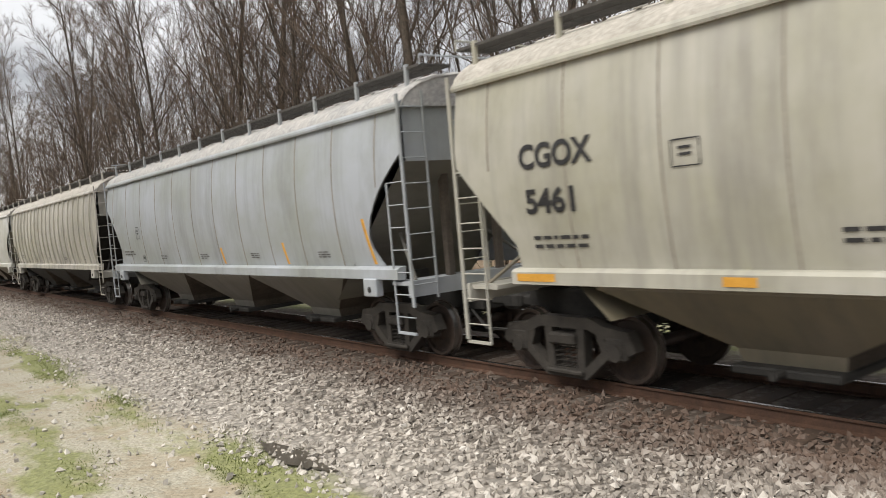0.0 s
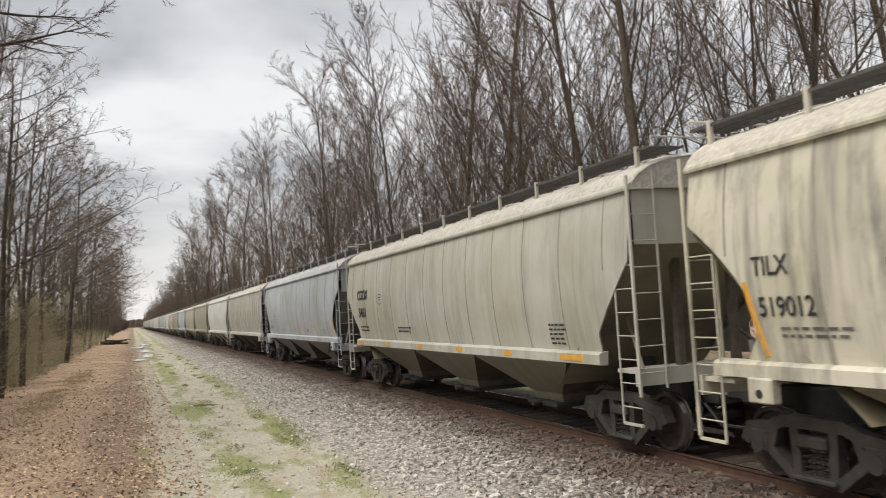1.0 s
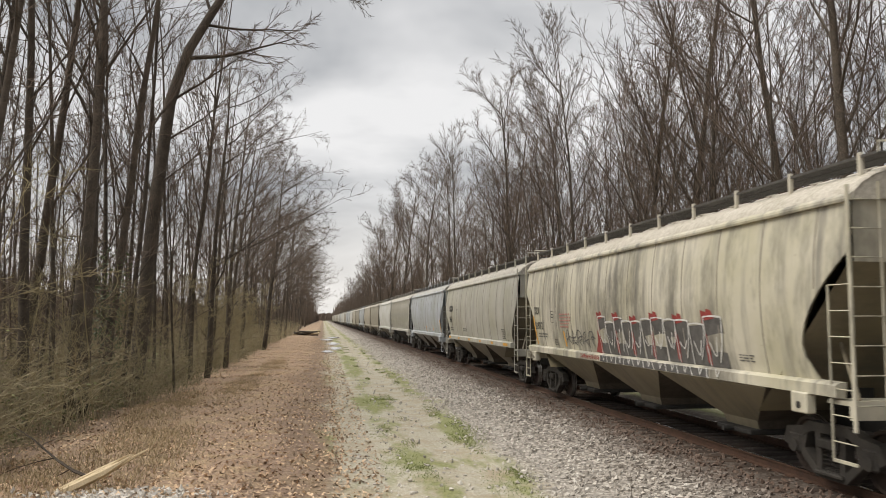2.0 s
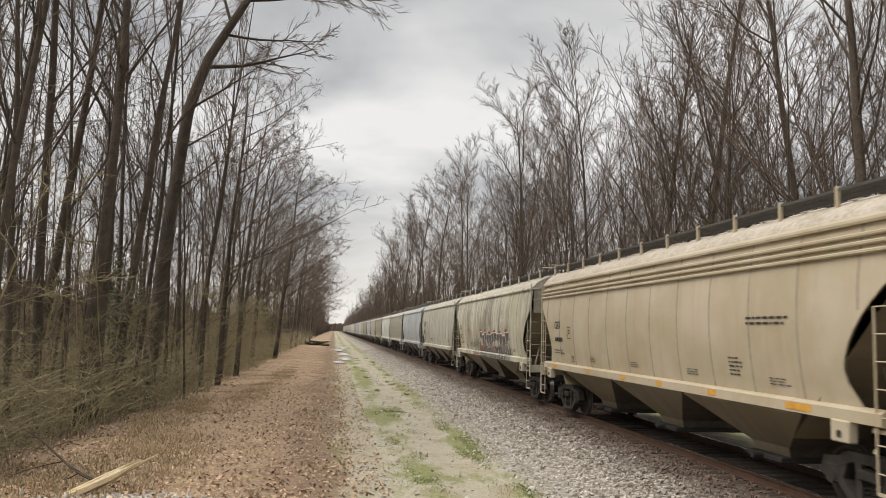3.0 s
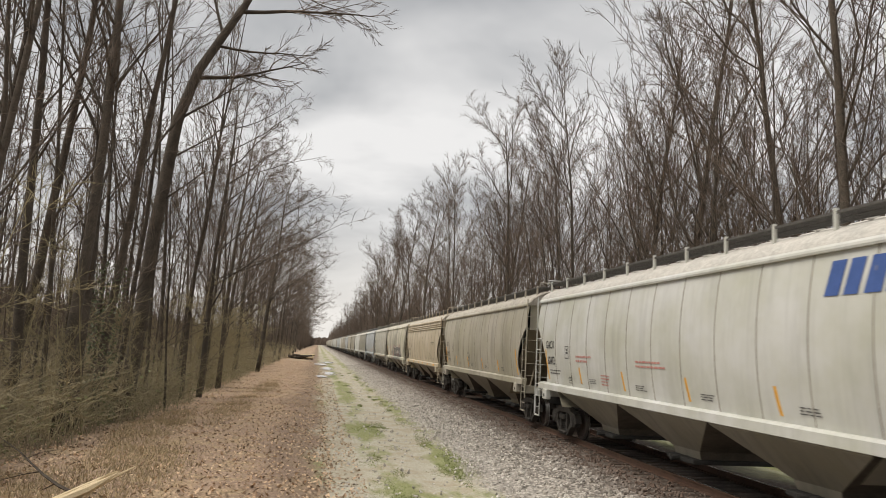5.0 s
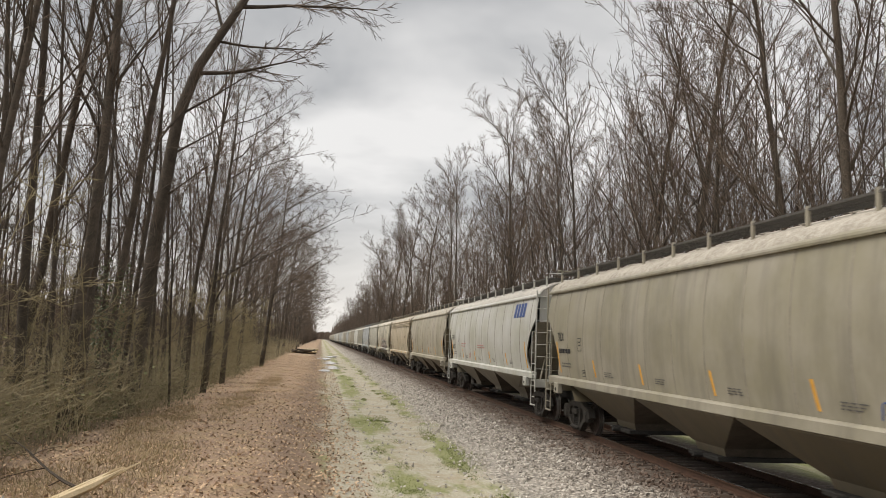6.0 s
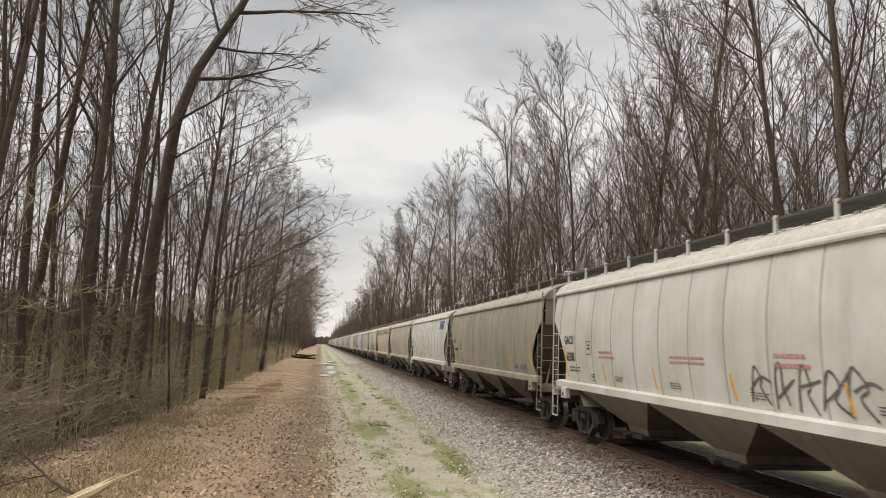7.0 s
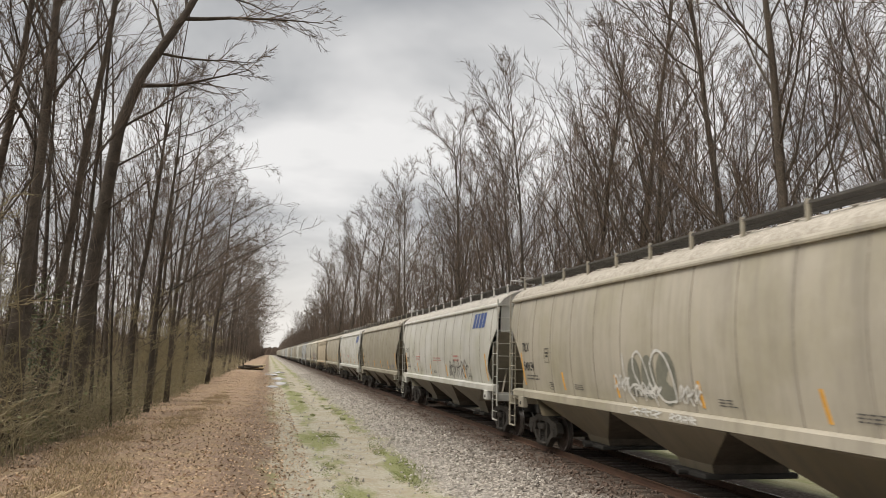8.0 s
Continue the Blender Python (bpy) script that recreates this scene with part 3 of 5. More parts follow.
def hopper(name_label, mat, L, kind, seams, detail, wheelsets, full_sill=True, under=None, marks=None, tape=(), group="hopper cars of the train", trough=False):
    """A covered hopper. Origin on the rails at its far roof end; it reaches to -L along y."""
    car = empty("covered_hopper_car", name_label, "rail car", group)
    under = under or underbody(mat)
    roof_coat = dusty_roof(mat)
    # flanks
    zs = [SILL_TOP - 0.05 + (EAVE + 0.03 - SILL_TOP) * i / 14 for i in range(15)]
    n_y = 12
    for s in (-1, 1):
        g = Geo()
        for off in (0.0, -0.03):
            rows = []
            for z in zs:
                c = cut_curve(kind, z)
                rows.append([(s * (half_width(z) + off), -c - (L - 2 * c) * j / n_y, z) for j in range(n_y + 1)])
            g.grid(rows)
        part("side_sheet", g, mat, car, smooth=True)
        if kind == "post":
            if s == -1:
                pg = Geo()
                pg.grid([[(-half_width(z) - 0.004 + dx, dy, z) for dx, dy in ((0.03, 0.05), (-0.05, 0.045), (-0.05, -0.045), (0.03, -0.05))] for z in [SILL_TOP + (EAVE - 0.02 - SILL_TOP) * q / 6 for q in range(7)]])
                pm = pg.mesh("side_post", mat)
                k = int(L / 0.85)
                for i in range(1, k):
                    part("side_post", pm, None, car, m=pose(0, -i * L / k, 0))
        elif detail and s == -1:
            for sy in seams:
                zlo = SILL_TOP if 1.4 < sy < L - 1.4 else 2.9
                part("weld_seam", flank_ribbon(-sy, zlo, EAVE - 0.02, 0.036), M_WELD, car)
    # roof with its rolled eave
    prof = [(1.54, EAVE + 0.03), (1.49, EAVE + 0.15), (1.38, EAVE + 0.26), (1.18, EAVE + 0.38), (0.8, EAVE + 0.50), (0.4, RIDGE - 0.02), (0, RIDGE)]
    full = prof + [(-x, z) for x, z in prof[-2::-1]]
    g = Geo()
    ys = [0.06, 0.03] + [-L * i / 12 for i in range(13)] + [-L - 0.03, -L - 0.06]
    rows = []
    for i, y in enumerate(ys):
        sh = 0.04 if i in (0, len(ys) - 1) else 0.0
        rows.append([(x * (1 - sh * 0.3), y, z - sh) for x, z in full])
    g.grid(rows)
    for y in (0.04, -L - 0.04):
        g.add([(x * 0.99, y, z - 0.03) for x, z in full], [tuple(range(len(full)))])
    roof = part("roof", g, roof_coat, car, smooth=True)
    for s in (-1, 1):
        g = Geo()
        g.prism([(s * 1.44, EAVE - 0.025), (s * 1.565, EAVE - 0.035), (s * 1.575, EAVE), (s * 1.565, EAVE + 0.04), (s * 1.50, EAVE + 0.10)], "y", 0.05, -L - 0.05)
        part("eave_lip", g, mat, roof)
    if trough:  # pressed ribs along the top of the flank
        for i in range(3):
            g = Geo()
            g.box(-1.60 - i * 0.02, -1.48, -L + 0.02, -0.02, EAVE - 0.22 - i * 0.12, EAVE - 0.16 - i * 0.12, 0.015)
            part("flank_rib", g, mat, car)
    # end walls, slope sheets
    for ye, s in ((0.0, -1), (-L, 1)):
        g = Geo()
        ww = 1.48
        y1 = ye + s * 0.02
        g.add([(-ww, y1, EAVE + 0.05), (ww, y1, EAVE + 0.05), (ww, y1, 3.25), (-ww, y1, 3.25)], [(0, 1, 2, 3)])
        part("end_wall", g, mat, car)
        g = Geo()
        y2 = ye + s * 2.55
        g.add([(-1.55, y1, 3.25), (1.55, y1, 3.25), (1.50, y2, 0.95), (-1.50, y2, 0.95)], [(0, 1, 2, 3)])
        # underbody coat again: shade behind the ladders is painted into the sheet
        part("slope_sheet", g, under, car, "grimy sloping end sheet with shade in its paint")
        g = Geo()
        g.box(-1.55, 1.55, ye + s * 0.02, ye + s * 0.60, 1.28, 1.34)
        g.box(-1.60, 1.60, ye + s * 0.0, ye + s * 0.06, 1.10, 1.36)
        part("end_platform", g, mat if detail else M_DARK, car)
        for sx in (-1, 1):
            g = Geo()
            g.box(sx * 0.55 - 0.06, sx * 0.55 + 0.06, ye + s * 0.25, ye + s * 0.37, 1.3, 3.1)
            # posts coloured dark to carry the shade between cars
            part("end_post", g, M_SHADE_STEEL, car)
            if detail:
                g = Geo()
                g.tube([(sx * 1.35, ye + s * 0.2, 1.34), (sx * 0.9, ye + s * 1.2, 2.1)], 0.03, 5)
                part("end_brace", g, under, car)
        ladder_corner(car, mat, ye, -s, detail)
        g = Geo()
        g.box(-0.28, 0.28, ye + s * 2.3, ye - s * 0.15, 0.72, 1.12, 0.02)
        part("draft_sill", g, M_DARK, car)
        g = Geo()
        g.box(-0.09, 0.09, ye, ye - s * 0.62, 0.80, 0.97, 0.03)
        g.box(-0.17, 0.17, ye - s * 0.50, ye - s * 0.76, 0.74, 1.02, 0.06)
        part("coupler", g, M_DARK, car)
        g = Geo()
        g.tube([(-0.45, ye - s * 0.05, 0.75), (-0.40, ye - s * 0.35, 0.45), (-0.2, ye - s * 0.7, 0.42)], 0.025, 5)
        part("air_hose", g, M_DARK, car)
    if detail:
        g = Geo()
        k = 16
        rim = [(0.75 + 0.26 * math.cos(a), 0.10, 2.3 + 0.26 * math.sin(a)) for a in [2 * math.pi * i / k for i in range(k + 1)]]
        g.tube(rim, 0.02, 5, False)
        for a in range(4):
            g.tube([(0.75, 0.1, 2.3), (0.75 + 0.26 * math.cos(a * 1.57), 0.1, 2.3 + 0.26 * math.sin(a * 1.57))], 0.015, 4)
        part("brake_wheel", g, M_TRUCK, car)
    # side sills
    c = 0.32 if full_sill else 1.0
    for s in (-1, 1):
        g = Geo()
        x = SILL_X - 0.06
        g.prism([(s * (x - 0.12), SILL_TOP + 0.01), (s * (x + 0.015), SILL_TOP - 0.005), (s * (x + 0.06), SILL_TOP - 0.04), (s * (x + 0.06), SILL_BOT + 0.01), (s * (x + 0.03), SILL_BOT), (s * (x - 0.10), SILL_BOT)], "y", -c, -L + c)
        part("side_sill", g, mat, car)
    # hopper bays below the sills
    bays = 3
    a0, a1 = -2.3, -L + 2.3
    w = (a0 - a1) / bays
    for b in range(bays):
        yt0, yt1 = a0 - b * w, a0 - (b + 1) * w
        ym = (yt0 + yt1) / 2
        lv = [(1.50, yt0 - 0.02, yt1 + 0.02, SILL_TOP - 0.1), (1.47, yt0 - 0.05, yt1 + 0.05, SILL_BOT - 0.05), (0.80, ym + 0.62, ym - 0.62, 0.62), (0.75, ym + 0.58, ym - 0.58, 0.46)]
        g = Geo()
        for (xa, p, q, z), (xb, r, t, z2) in zip(lv[:-1], lv[1:]):
            g.add([(-xa, p, z), (xa, p, z), (xa, q, z), (-xa, q, z), (-xb, r, z2), (xb, r, z2), (xb, t, z2), (-xb, t, z2)],
                  [(0, 1, 5, 4), (1, 2, 6, 5), (2, 3, 7, 6), (3, 0, 4, 7)])
        me = g.mesh("hopper_bay", [under, M_SHADE_STEEL])
        # fore and aft faces get painted shade, outer faces the underbody coat
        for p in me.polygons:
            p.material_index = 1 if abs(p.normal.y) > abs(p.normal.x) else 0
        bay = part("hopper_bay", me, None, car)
        g = Geo()
        g.box(-0.95, 0.95, ym - 0.62, ym + 0.62, 0.36, 0.46, 0.02)
        g.tube([(-1.15, ym, 0.42), (1.15, ym, 0.42)], 0.05, 8)
        part("outlet_gate", g, M_DARK, bay)
    g = Geo()
    g.box(-0.22, 0.22, -L + 2.0, -2.0, 1.0, 1.35)
    part("centre_sill", g, M_DARK, car)
    # jacking brackets
    if full_sill:
        for y in (-1.15, -L + 1.15):
            g = Geo()
            g.box(-1.66, -1.50, y - 0.2, y + 0.2, 1.08, SILL_BOT + 0.02, 0.02)
            part("jacking_bracket", g, mat, car)
            h = Geo()
            h.tube([(-1.67, y, 1.2), (-1.64, y, 1.2)], 0.055, 10)
            part("hole_plug", h, M_DARK, car)
    # running boards on posts
    for sx in (-1, 1):
        g = Geo()
        if detail:
            g.box(sx * 1.21, sx * 1.24, -L - 0.25, 0.25, 4.715, 4.755)
            g.box(sx * 0.62, sx * 0.65, -L - 0.25, 0.25, 4.715, 4.755)
            g.box(sx * 0.92, sx * 0.94, -L - 0.25, 0.25, 4.715, 4.745)
            k = int((L + 0.5) / 0.085)
            for i in range(k + 1):
                y = 0.25 - i * 0.085
                g.add([(sx * 0.65, y, 4.745), (sx * 1.21, y, 4.745), (sx * 1.21, y - 0.045, 4.745), (sx * 0.65, y - 0.045, 4.745),
                       (sx * 0.65, y, 4.722), (sx * 1.21, y, 4.722), (sx * 1.21, y - 0.045, 4.722), (sx * 0.65, y - 0.045, 4.722)],
                      [(0, 1, 2, 3), (7, 6, 5, 4), (0, 4, 5, 1), (2, 6, 7, 3)])
        else:
            g.box(sx * 0.62, sx * 1.24, -L - 0.25, 0.25, 4.715, 4.75)
        tagged(part("running_board", g, M_GRATE, car), kind="stuff")
    g = Geo()
    g.box(-0.40, 0.40, -0.56, 0.56, -0.06, 0.03, 0.03)
    g.box(-0.46, 0.46, -0.05, 0.05, 0.02, 0.07)
    lid = g.mesh("hatch_cover", roof_coat)
    k = int((L - 0.8) / 1.3)
    for i in range(k):
        part("hatch_cover", lid, None, car, m=pose(0, -0.4 - (i + 0.5) * (L - 0.8) / k, RIDGE + 0.03))
    pg = Geo()
    pg.box(-0.025, 0.025, -0.035, 0.035, 4.46, 4.80)
    pm = pg.mesh("board_post", mat)
    k = round(L / 1.65)
    for i in range(k + 1):
        part("board_post", pm, None, car, m=pose(-1.22, -0.15 - i * (L - 0.3) / k, 0))
    if detail:
        g = Geo()
        for ye, s in ((0.25, 1), (-L - 0.25, -1)):
            g = Geo()
            g.tube([(-1.24, ye, 4.73), (-1.24, ye, 4.88), (1.24, ye, 4.88), (1.24, ye, 4.73)], 0.016, 5)
            part("roof_handrail", g, mat, car)
    add_truck(car, -1.32, wheelsets, detail)
    add_truck(car, -L + 1.32, wheelsets, detail)
    # tape and lettering
    for y, z0, z1, ww in tape:
        part("reflector_tape", flank_ribbon(y, z0, z1, ww, 0.22 if z1 - z0 > 0.3 else 0, 0.008 if z1 < SILL_TOP else 0.012), M_YELLOW, car, "amber reflective tape")
    if marks:
        marks(car, L)
    return car


def lettering(car, words, y, z, size, mat=None, squeeze=1.0, bold=0.012):
    me = text_mesh(words, size, mat or M_BLACK, bold)
    for v in me.vertices:
        v.co.x *= squeeze
    part("lettering", on_side(me, y, z), None, car, "stencilled lettering")


def stencil(car, y, z, w, h, rows, mat, seed):
    me = bars_geo(w, h, rows, random.Random(seed)).mesh("stencil_block", mat, fix=False)
    tagged(part("stencil_block", on_side(me, y, z), None, car), kind="stuff")


def outline_box(car, y, z, w, h, mat):
    g = stroke_geo([[(0, 0), (0, h)], [(0, h), (w, h)], [(w, h), (w, 0)], [(w, 0), (0, 0)]], 0.016, random.Random(1))
    part("stencil_frame", on_side(g.mesh("stencil_frame", mat, fix=False), y, z), None, car)
    stencil(car, y - w * 0.25, z + h * 0.75, w * 0.5, h * 0.5, 2, mat, 5)


def common_marks(seed):
    def f(car, L):
        rng = random.Random(seed)
        outline_box(car, -3.05, 2.36, 0.30, 0.34, M_BLACK)
        stencil(car, -1.5, 2.0, 1.0, 0.17, 2, M_GREYSPRAY, seed)
        for k in range(4):
            stencil(car, -5.0 - k * 3.1, 1.86, 0.5, 0.14, 3, M_GREYSPRAY, seed + k)
        outline_box(car, -3.25, 1.68, 0.26, 0.16, M_BLACK)
    return f


P_BLUEGREY = paint("blue_grey_paint", (0.39, 0.42, 0.46), 0.25, 0.1, 0.35, 1.0)
P_CREAM = paint("pale_beige_grey_paint", (0.45, 0.44, 0.395), 0.25, 0.12, 0.5, 2.0)
P_DIRTY = paint("dirty_cream_paint", (0.56, 0.53, 0.44), 0.7, 0.4, 1.0, 3.3, (0.05, 0.048, 0.045))
P_TAN = paint("tan_paint", (0.48, 0.42, 0.33), 0.25, 0.3, 0.4, 4.0, (0.32, 0.20, 0.11))
P_GREY = paint("warm_grey_paint", (0.40, 0.37, 0.31), 0.3, 0.15, 0.5, 5.0)
P_WHITE = paint("white_grey_paint", (0.54, 0.545, 0.53), 0.14, 0.1, 0.3, 6.0)
P_TAUPE = paint("taupe_grey_paint", (0.32, 0.297, 0.245), 0.3, 0.15, 0.5, 7.0)
P_WHITE2 = paint("clean_white_paint", (0.545, 0.545, 0.52), 0.14, 0.08, 0.25, 8.5)
P_SAND = paint("sandy_grey_paint", (0.40, 0.37, 0.31), 0.22, 0.12, 0.4, 9.0)
P_RIBBED = paint("streaked_pale_grey_paint", (0.50, 0.485, 0.45), 0.5, 0.4, 0.8, 10.0)

def seam_list(L, step=1.36):
    n = int(L / step)
    return [L * (i + 0.5) / n for i in range(n)]


def marks_c(car, L):
    lettering(car, "CGOX", -1.33, 2.87, 0.42, squeeze=0.98, bold=0.03)
    lettering(car, "5461", -1.38, 2.30, 0.42, squeeze=1.12, bold=0.03)
    stencil(car, -1.44, 2.0, 1.0, 0.22, 2, M_BLACK, 3)
    stencil(car, -14.3, 2.05, 0.5, 0.42, 5, M_BLACK, 4)
    outline_box(car, -3.68, 2.68, 0.35, 0.28, M_BLACK)
    stencil(car, -5.4, 1.98, 1.3, 0.2, 2, M_BLACK, 14)


def marks_d(car, L):
    common_marks(12)(car, L)
    lettering(car, "TILX", -1.16, 2.62, 0.33, squeeze=0.85)
    lettering(car, "519012", -1.20, 2.13, 0.33, squeeze=0.88)
    stencil(car, -3.98, 2.62, 1.05, 0.46, 5, M_REDTAPE, 8)
    r = random.Random(5)
    g = stroke_geo([[(x + 4.4, y) for x, y in l] for l in scrawl(5, 2.6, 0.42, r)], 0.03, r)
    part("graffiti", on_side(g.mesh("graffiti", M_GREYSPRAY, fix=False), 0, 1.72), None, car, "dark spray-painted scrawl")
    letters = []
    x = 7.4
    while x < 13.2:  # wide slanted block letters down over the sill
        w = r.uniform(0.46, 0.70)
        letters.append((x, w, r.uniform(0.76, 0.92), r.uniform(-0.06, 0.16)))
        x += w + r.uniform(-0.02, 0.05)
    g = Geo()
    for x, w, h, lean in letters:
        g.add([(x + lean, 0.0, 0), (x + w + lean, 0.0, 0), (x + w * 0.96, h, 0), (x - 0.04, h - 0.03, 0)], [(0, 1, 2, 3)])
    part("graffiti", on_side(g.mesh("graffiti", M_GREYSPRAY, fix=False), 0, 1.59, 0.014), None, car, "dark block graffiti")
    g = Geo()
    for x, w, h, lean in letters[::2]:
        g.add([(x - 0.10 + lean, 0.08, 0), (x + 0.03 + lean, 0.0, 0), (x + 0.06, h + 0.10, 0), (x - 0.14, h + 0.14, 0)], [(0, 1, 2, 3)])
        g.add([(x, h - 0.06, 0), (x + w * 0.55, h - 0.02, 0), (x + w * 0.4, h + 0.13, 0), (x + 0.1, h + 0.16, 0)], [(0, 1, 2, 3)])
    g.add([(6.95, 0.02, 0), (7.5, -0.02, 0), (7.36, 0.45, 0), (7.26, 0.62, 0), (7.22, 0.3, 0)], [(0, 1, 2, 3, 4)])
    part("graffiti", on_side(g.mesh("graffiti", M_REDSPRAY, fix=False), 0, 1.59, 0.018), None, car, "red graffiti shading")
    lines = []
    for x, w, h, lean in letters:
        lines += [[(x - 0.04, h), (x + lean * 0.5, h * 0.5), (x + lean, -0.02)], [(x - 0.04, h), (x + w * 0.5, h + 0.02), (x + w * 0.95, h - 0.01)],
                  [(x + w * 0.95, h), (x + w * 0.9 + lean * 0.5, h * 0.55), (x + w * 0.55 + lean, h * r.uniform(0.05, 0.3))],
                  [(x + w * 0.2, h * r.uniform(0.3, 0.6)), (x + w * 0.5, h * r.uniform(0.1, 0.3)), (x + w * r.uniform(0.6, 0.8), h * r.uniform(0.5, 0.75))]]
    g = stroke_geo(lines, 0.032, r)
    part("graffiti", on_side(g.mesh("graffiti", M_WHITE, fix=False), 0, 1.60, 0.022), None, car, "white graffiti outlines")
    drips = [l for x, w, h, lean in letters for l in ([(x + lean, 0.16), (x + 0.06, 0.02), (x + 0.12, -0.02)], [(x + w * 0.6, 0.16), (x + w * 0.66, 0.0), (x + w * 0.8, 0.14)])]
    part("graffiti", on_side(stroke_geo(drips, 0.035, r).mesh("graffiti", M_WHITE, fix=False), 0, 1.40, 0.014), None, car, "white graffiti on the sill")
    sill = Geo()
    sill.add([(7.5, 0, 0), (13.3, 0, 0), (13.3, 0.15, 0), (7.5, 0.15, 0)], [(0, 1, 2, 3)])
    part("graffiti", on_side(sill.mesh("graffiti", M_GREYSPRAY, fix=False), 0, 1.39, 0.006), None, car, "grey sprayed band along the sill")
    tag = stroke_geo(scrawl(7, 1.5, 0.12, r), 0.02, r)
    part("graffiti", on_side(tag.mesh("graffiti", M_REDSPRAY, fix=False), -5.95, 1.40, 0.010), None, car, "red scrawl along the sill")


def marks_e(car, L):
    lettering(car, "CEFX", -1.65, 2.66, 0.32, squeeze=0.85)
    stencil(car, -1.65, 2.38, 1.0, 0.3, 1, M_BLACK, 4)
    stencil(car, -13.7, 2.85, 1.5, 0.18, 2, M_BLACK, 6)
    stencil(car, -13.0, 2.15, 0.4, 0.36, 5, M_BLACK, 7)
    common_marks(13)(car, L)


def marks_f(car, L):
    common_marks(14)(car, L)
    lettering(car, "TILX", -1.19, 2.63, 0.33, squeeze=0.85)
    lettering(car, "540007", -1.29, 2.12, 0.33, squeeze=0.85)
    r = random.Random(8)
    g = stroke_geo([[(7.4, 0.0), (7.1, 0.35), (7.3, 0.75), (7.8, 0.7), (7.95, 0.3), (7.6, 0.0), (7.3, 0.2), (7.45, 0.55), (7.75, 0.5)], [(7.2, 0.4), (7.6, 0.3), (7.9, 0.6)]], 0.035, r)
    part("graffiti", on_side(g.mesh("graffiti", M_GREYSPRAY, fix=False), 0, 1.62), None, car, "small round spray tag")


def logo(car, y, z):
    """Slanted blue company mark as plain slabs."""
    g = Geo()
    for i, (w, h) in enumerate(((0.38, 0.5), (0.36, 0.5), (0.40, 0.5), (0.38, 0.5))):
        x = i * 0.42
        g.add([(x, 0, 0), (x + w * 0.85, 0, 0), (x + w * 0.85 + 0.12, h, 0), (x + 0.12, h, 0)], [(0, 1, 2, 3)])
    part("company_mark", on_side(g.mesh("company_mark", M_BLUE, fix=False), y, z), None, car, "slanted blue company mark")


def marks_g(car, L):
    common_marks(15)(car, L)
    lettering(car, "GACX", -1.15, 2.63, 0.33, squeeze=0.88)
    lettering(car, "62472", -1.28, 2.16, 0.33, squeeze=0.88)
    stencil(car, -4.0, 2.45, 1.25, 0.24, 2, M_REDTAPE, 9)
    stencil(car, -5.9, 2.0, 0.6, 0.3, 4, M_REDTAPE, 10)
    stencil(car, -8.2, 2.4, 1.5, 0.2, 2, M_REDTAPE, 19)
    logo(car, -14.97, 3.45)


def marks_h(car, L):
    common_marks(16)(car, L)
    lettering(car, "TILX", -1.2, 2.64, 0.33, squeeze=0.85)
    stencil(car, -1.3, 2.4, 1.0, 0.3, 1, M_BLACK, 33)
    g = stroke_geo(scrawl(3, 1.0, 0.3, random.Random(3)), 0.025, random.Random(3))
    part("graffiti", on_side(g.mesh("graffiti", M_BLUE, fix=False), -L + 3.0, 1.65), None, car, "small blue spray tag")


def marks_i(car, L):
    common_marks(17)(car, L)
    lettering(car, "GACX", -1.15, 2.63, 0.33, squeeze=0.88)
    lettering(car, "62508", -1.28, 2.16, 0.33, squeeze=0.88)
    stencil(car, -4.0, 2.45, 1.25, 0.24, 2, M_REDTAPE, 19)
    stencil(car, -8.2, 2.4, 1.6, 0.2, 2, M_REDTAPE, 20)
    stencil(car, -12.0, 2.5, 0.9, 0.3, 2, M_REDTAPE, 21)
    r = random.Random(12)
    g = stroke_geo([[(x + 11.2, y) for x, y in l] for l in scrawl(5, 3.2, 0.8, r)], 0.045, r)
    part("graffiti", on_side(g.mesh("graffiti", M_GREYSPRAY, fix=False), 0, 1.62), None, car, "grey looping spray tag")
    logo(car, -14.97, 3.45)


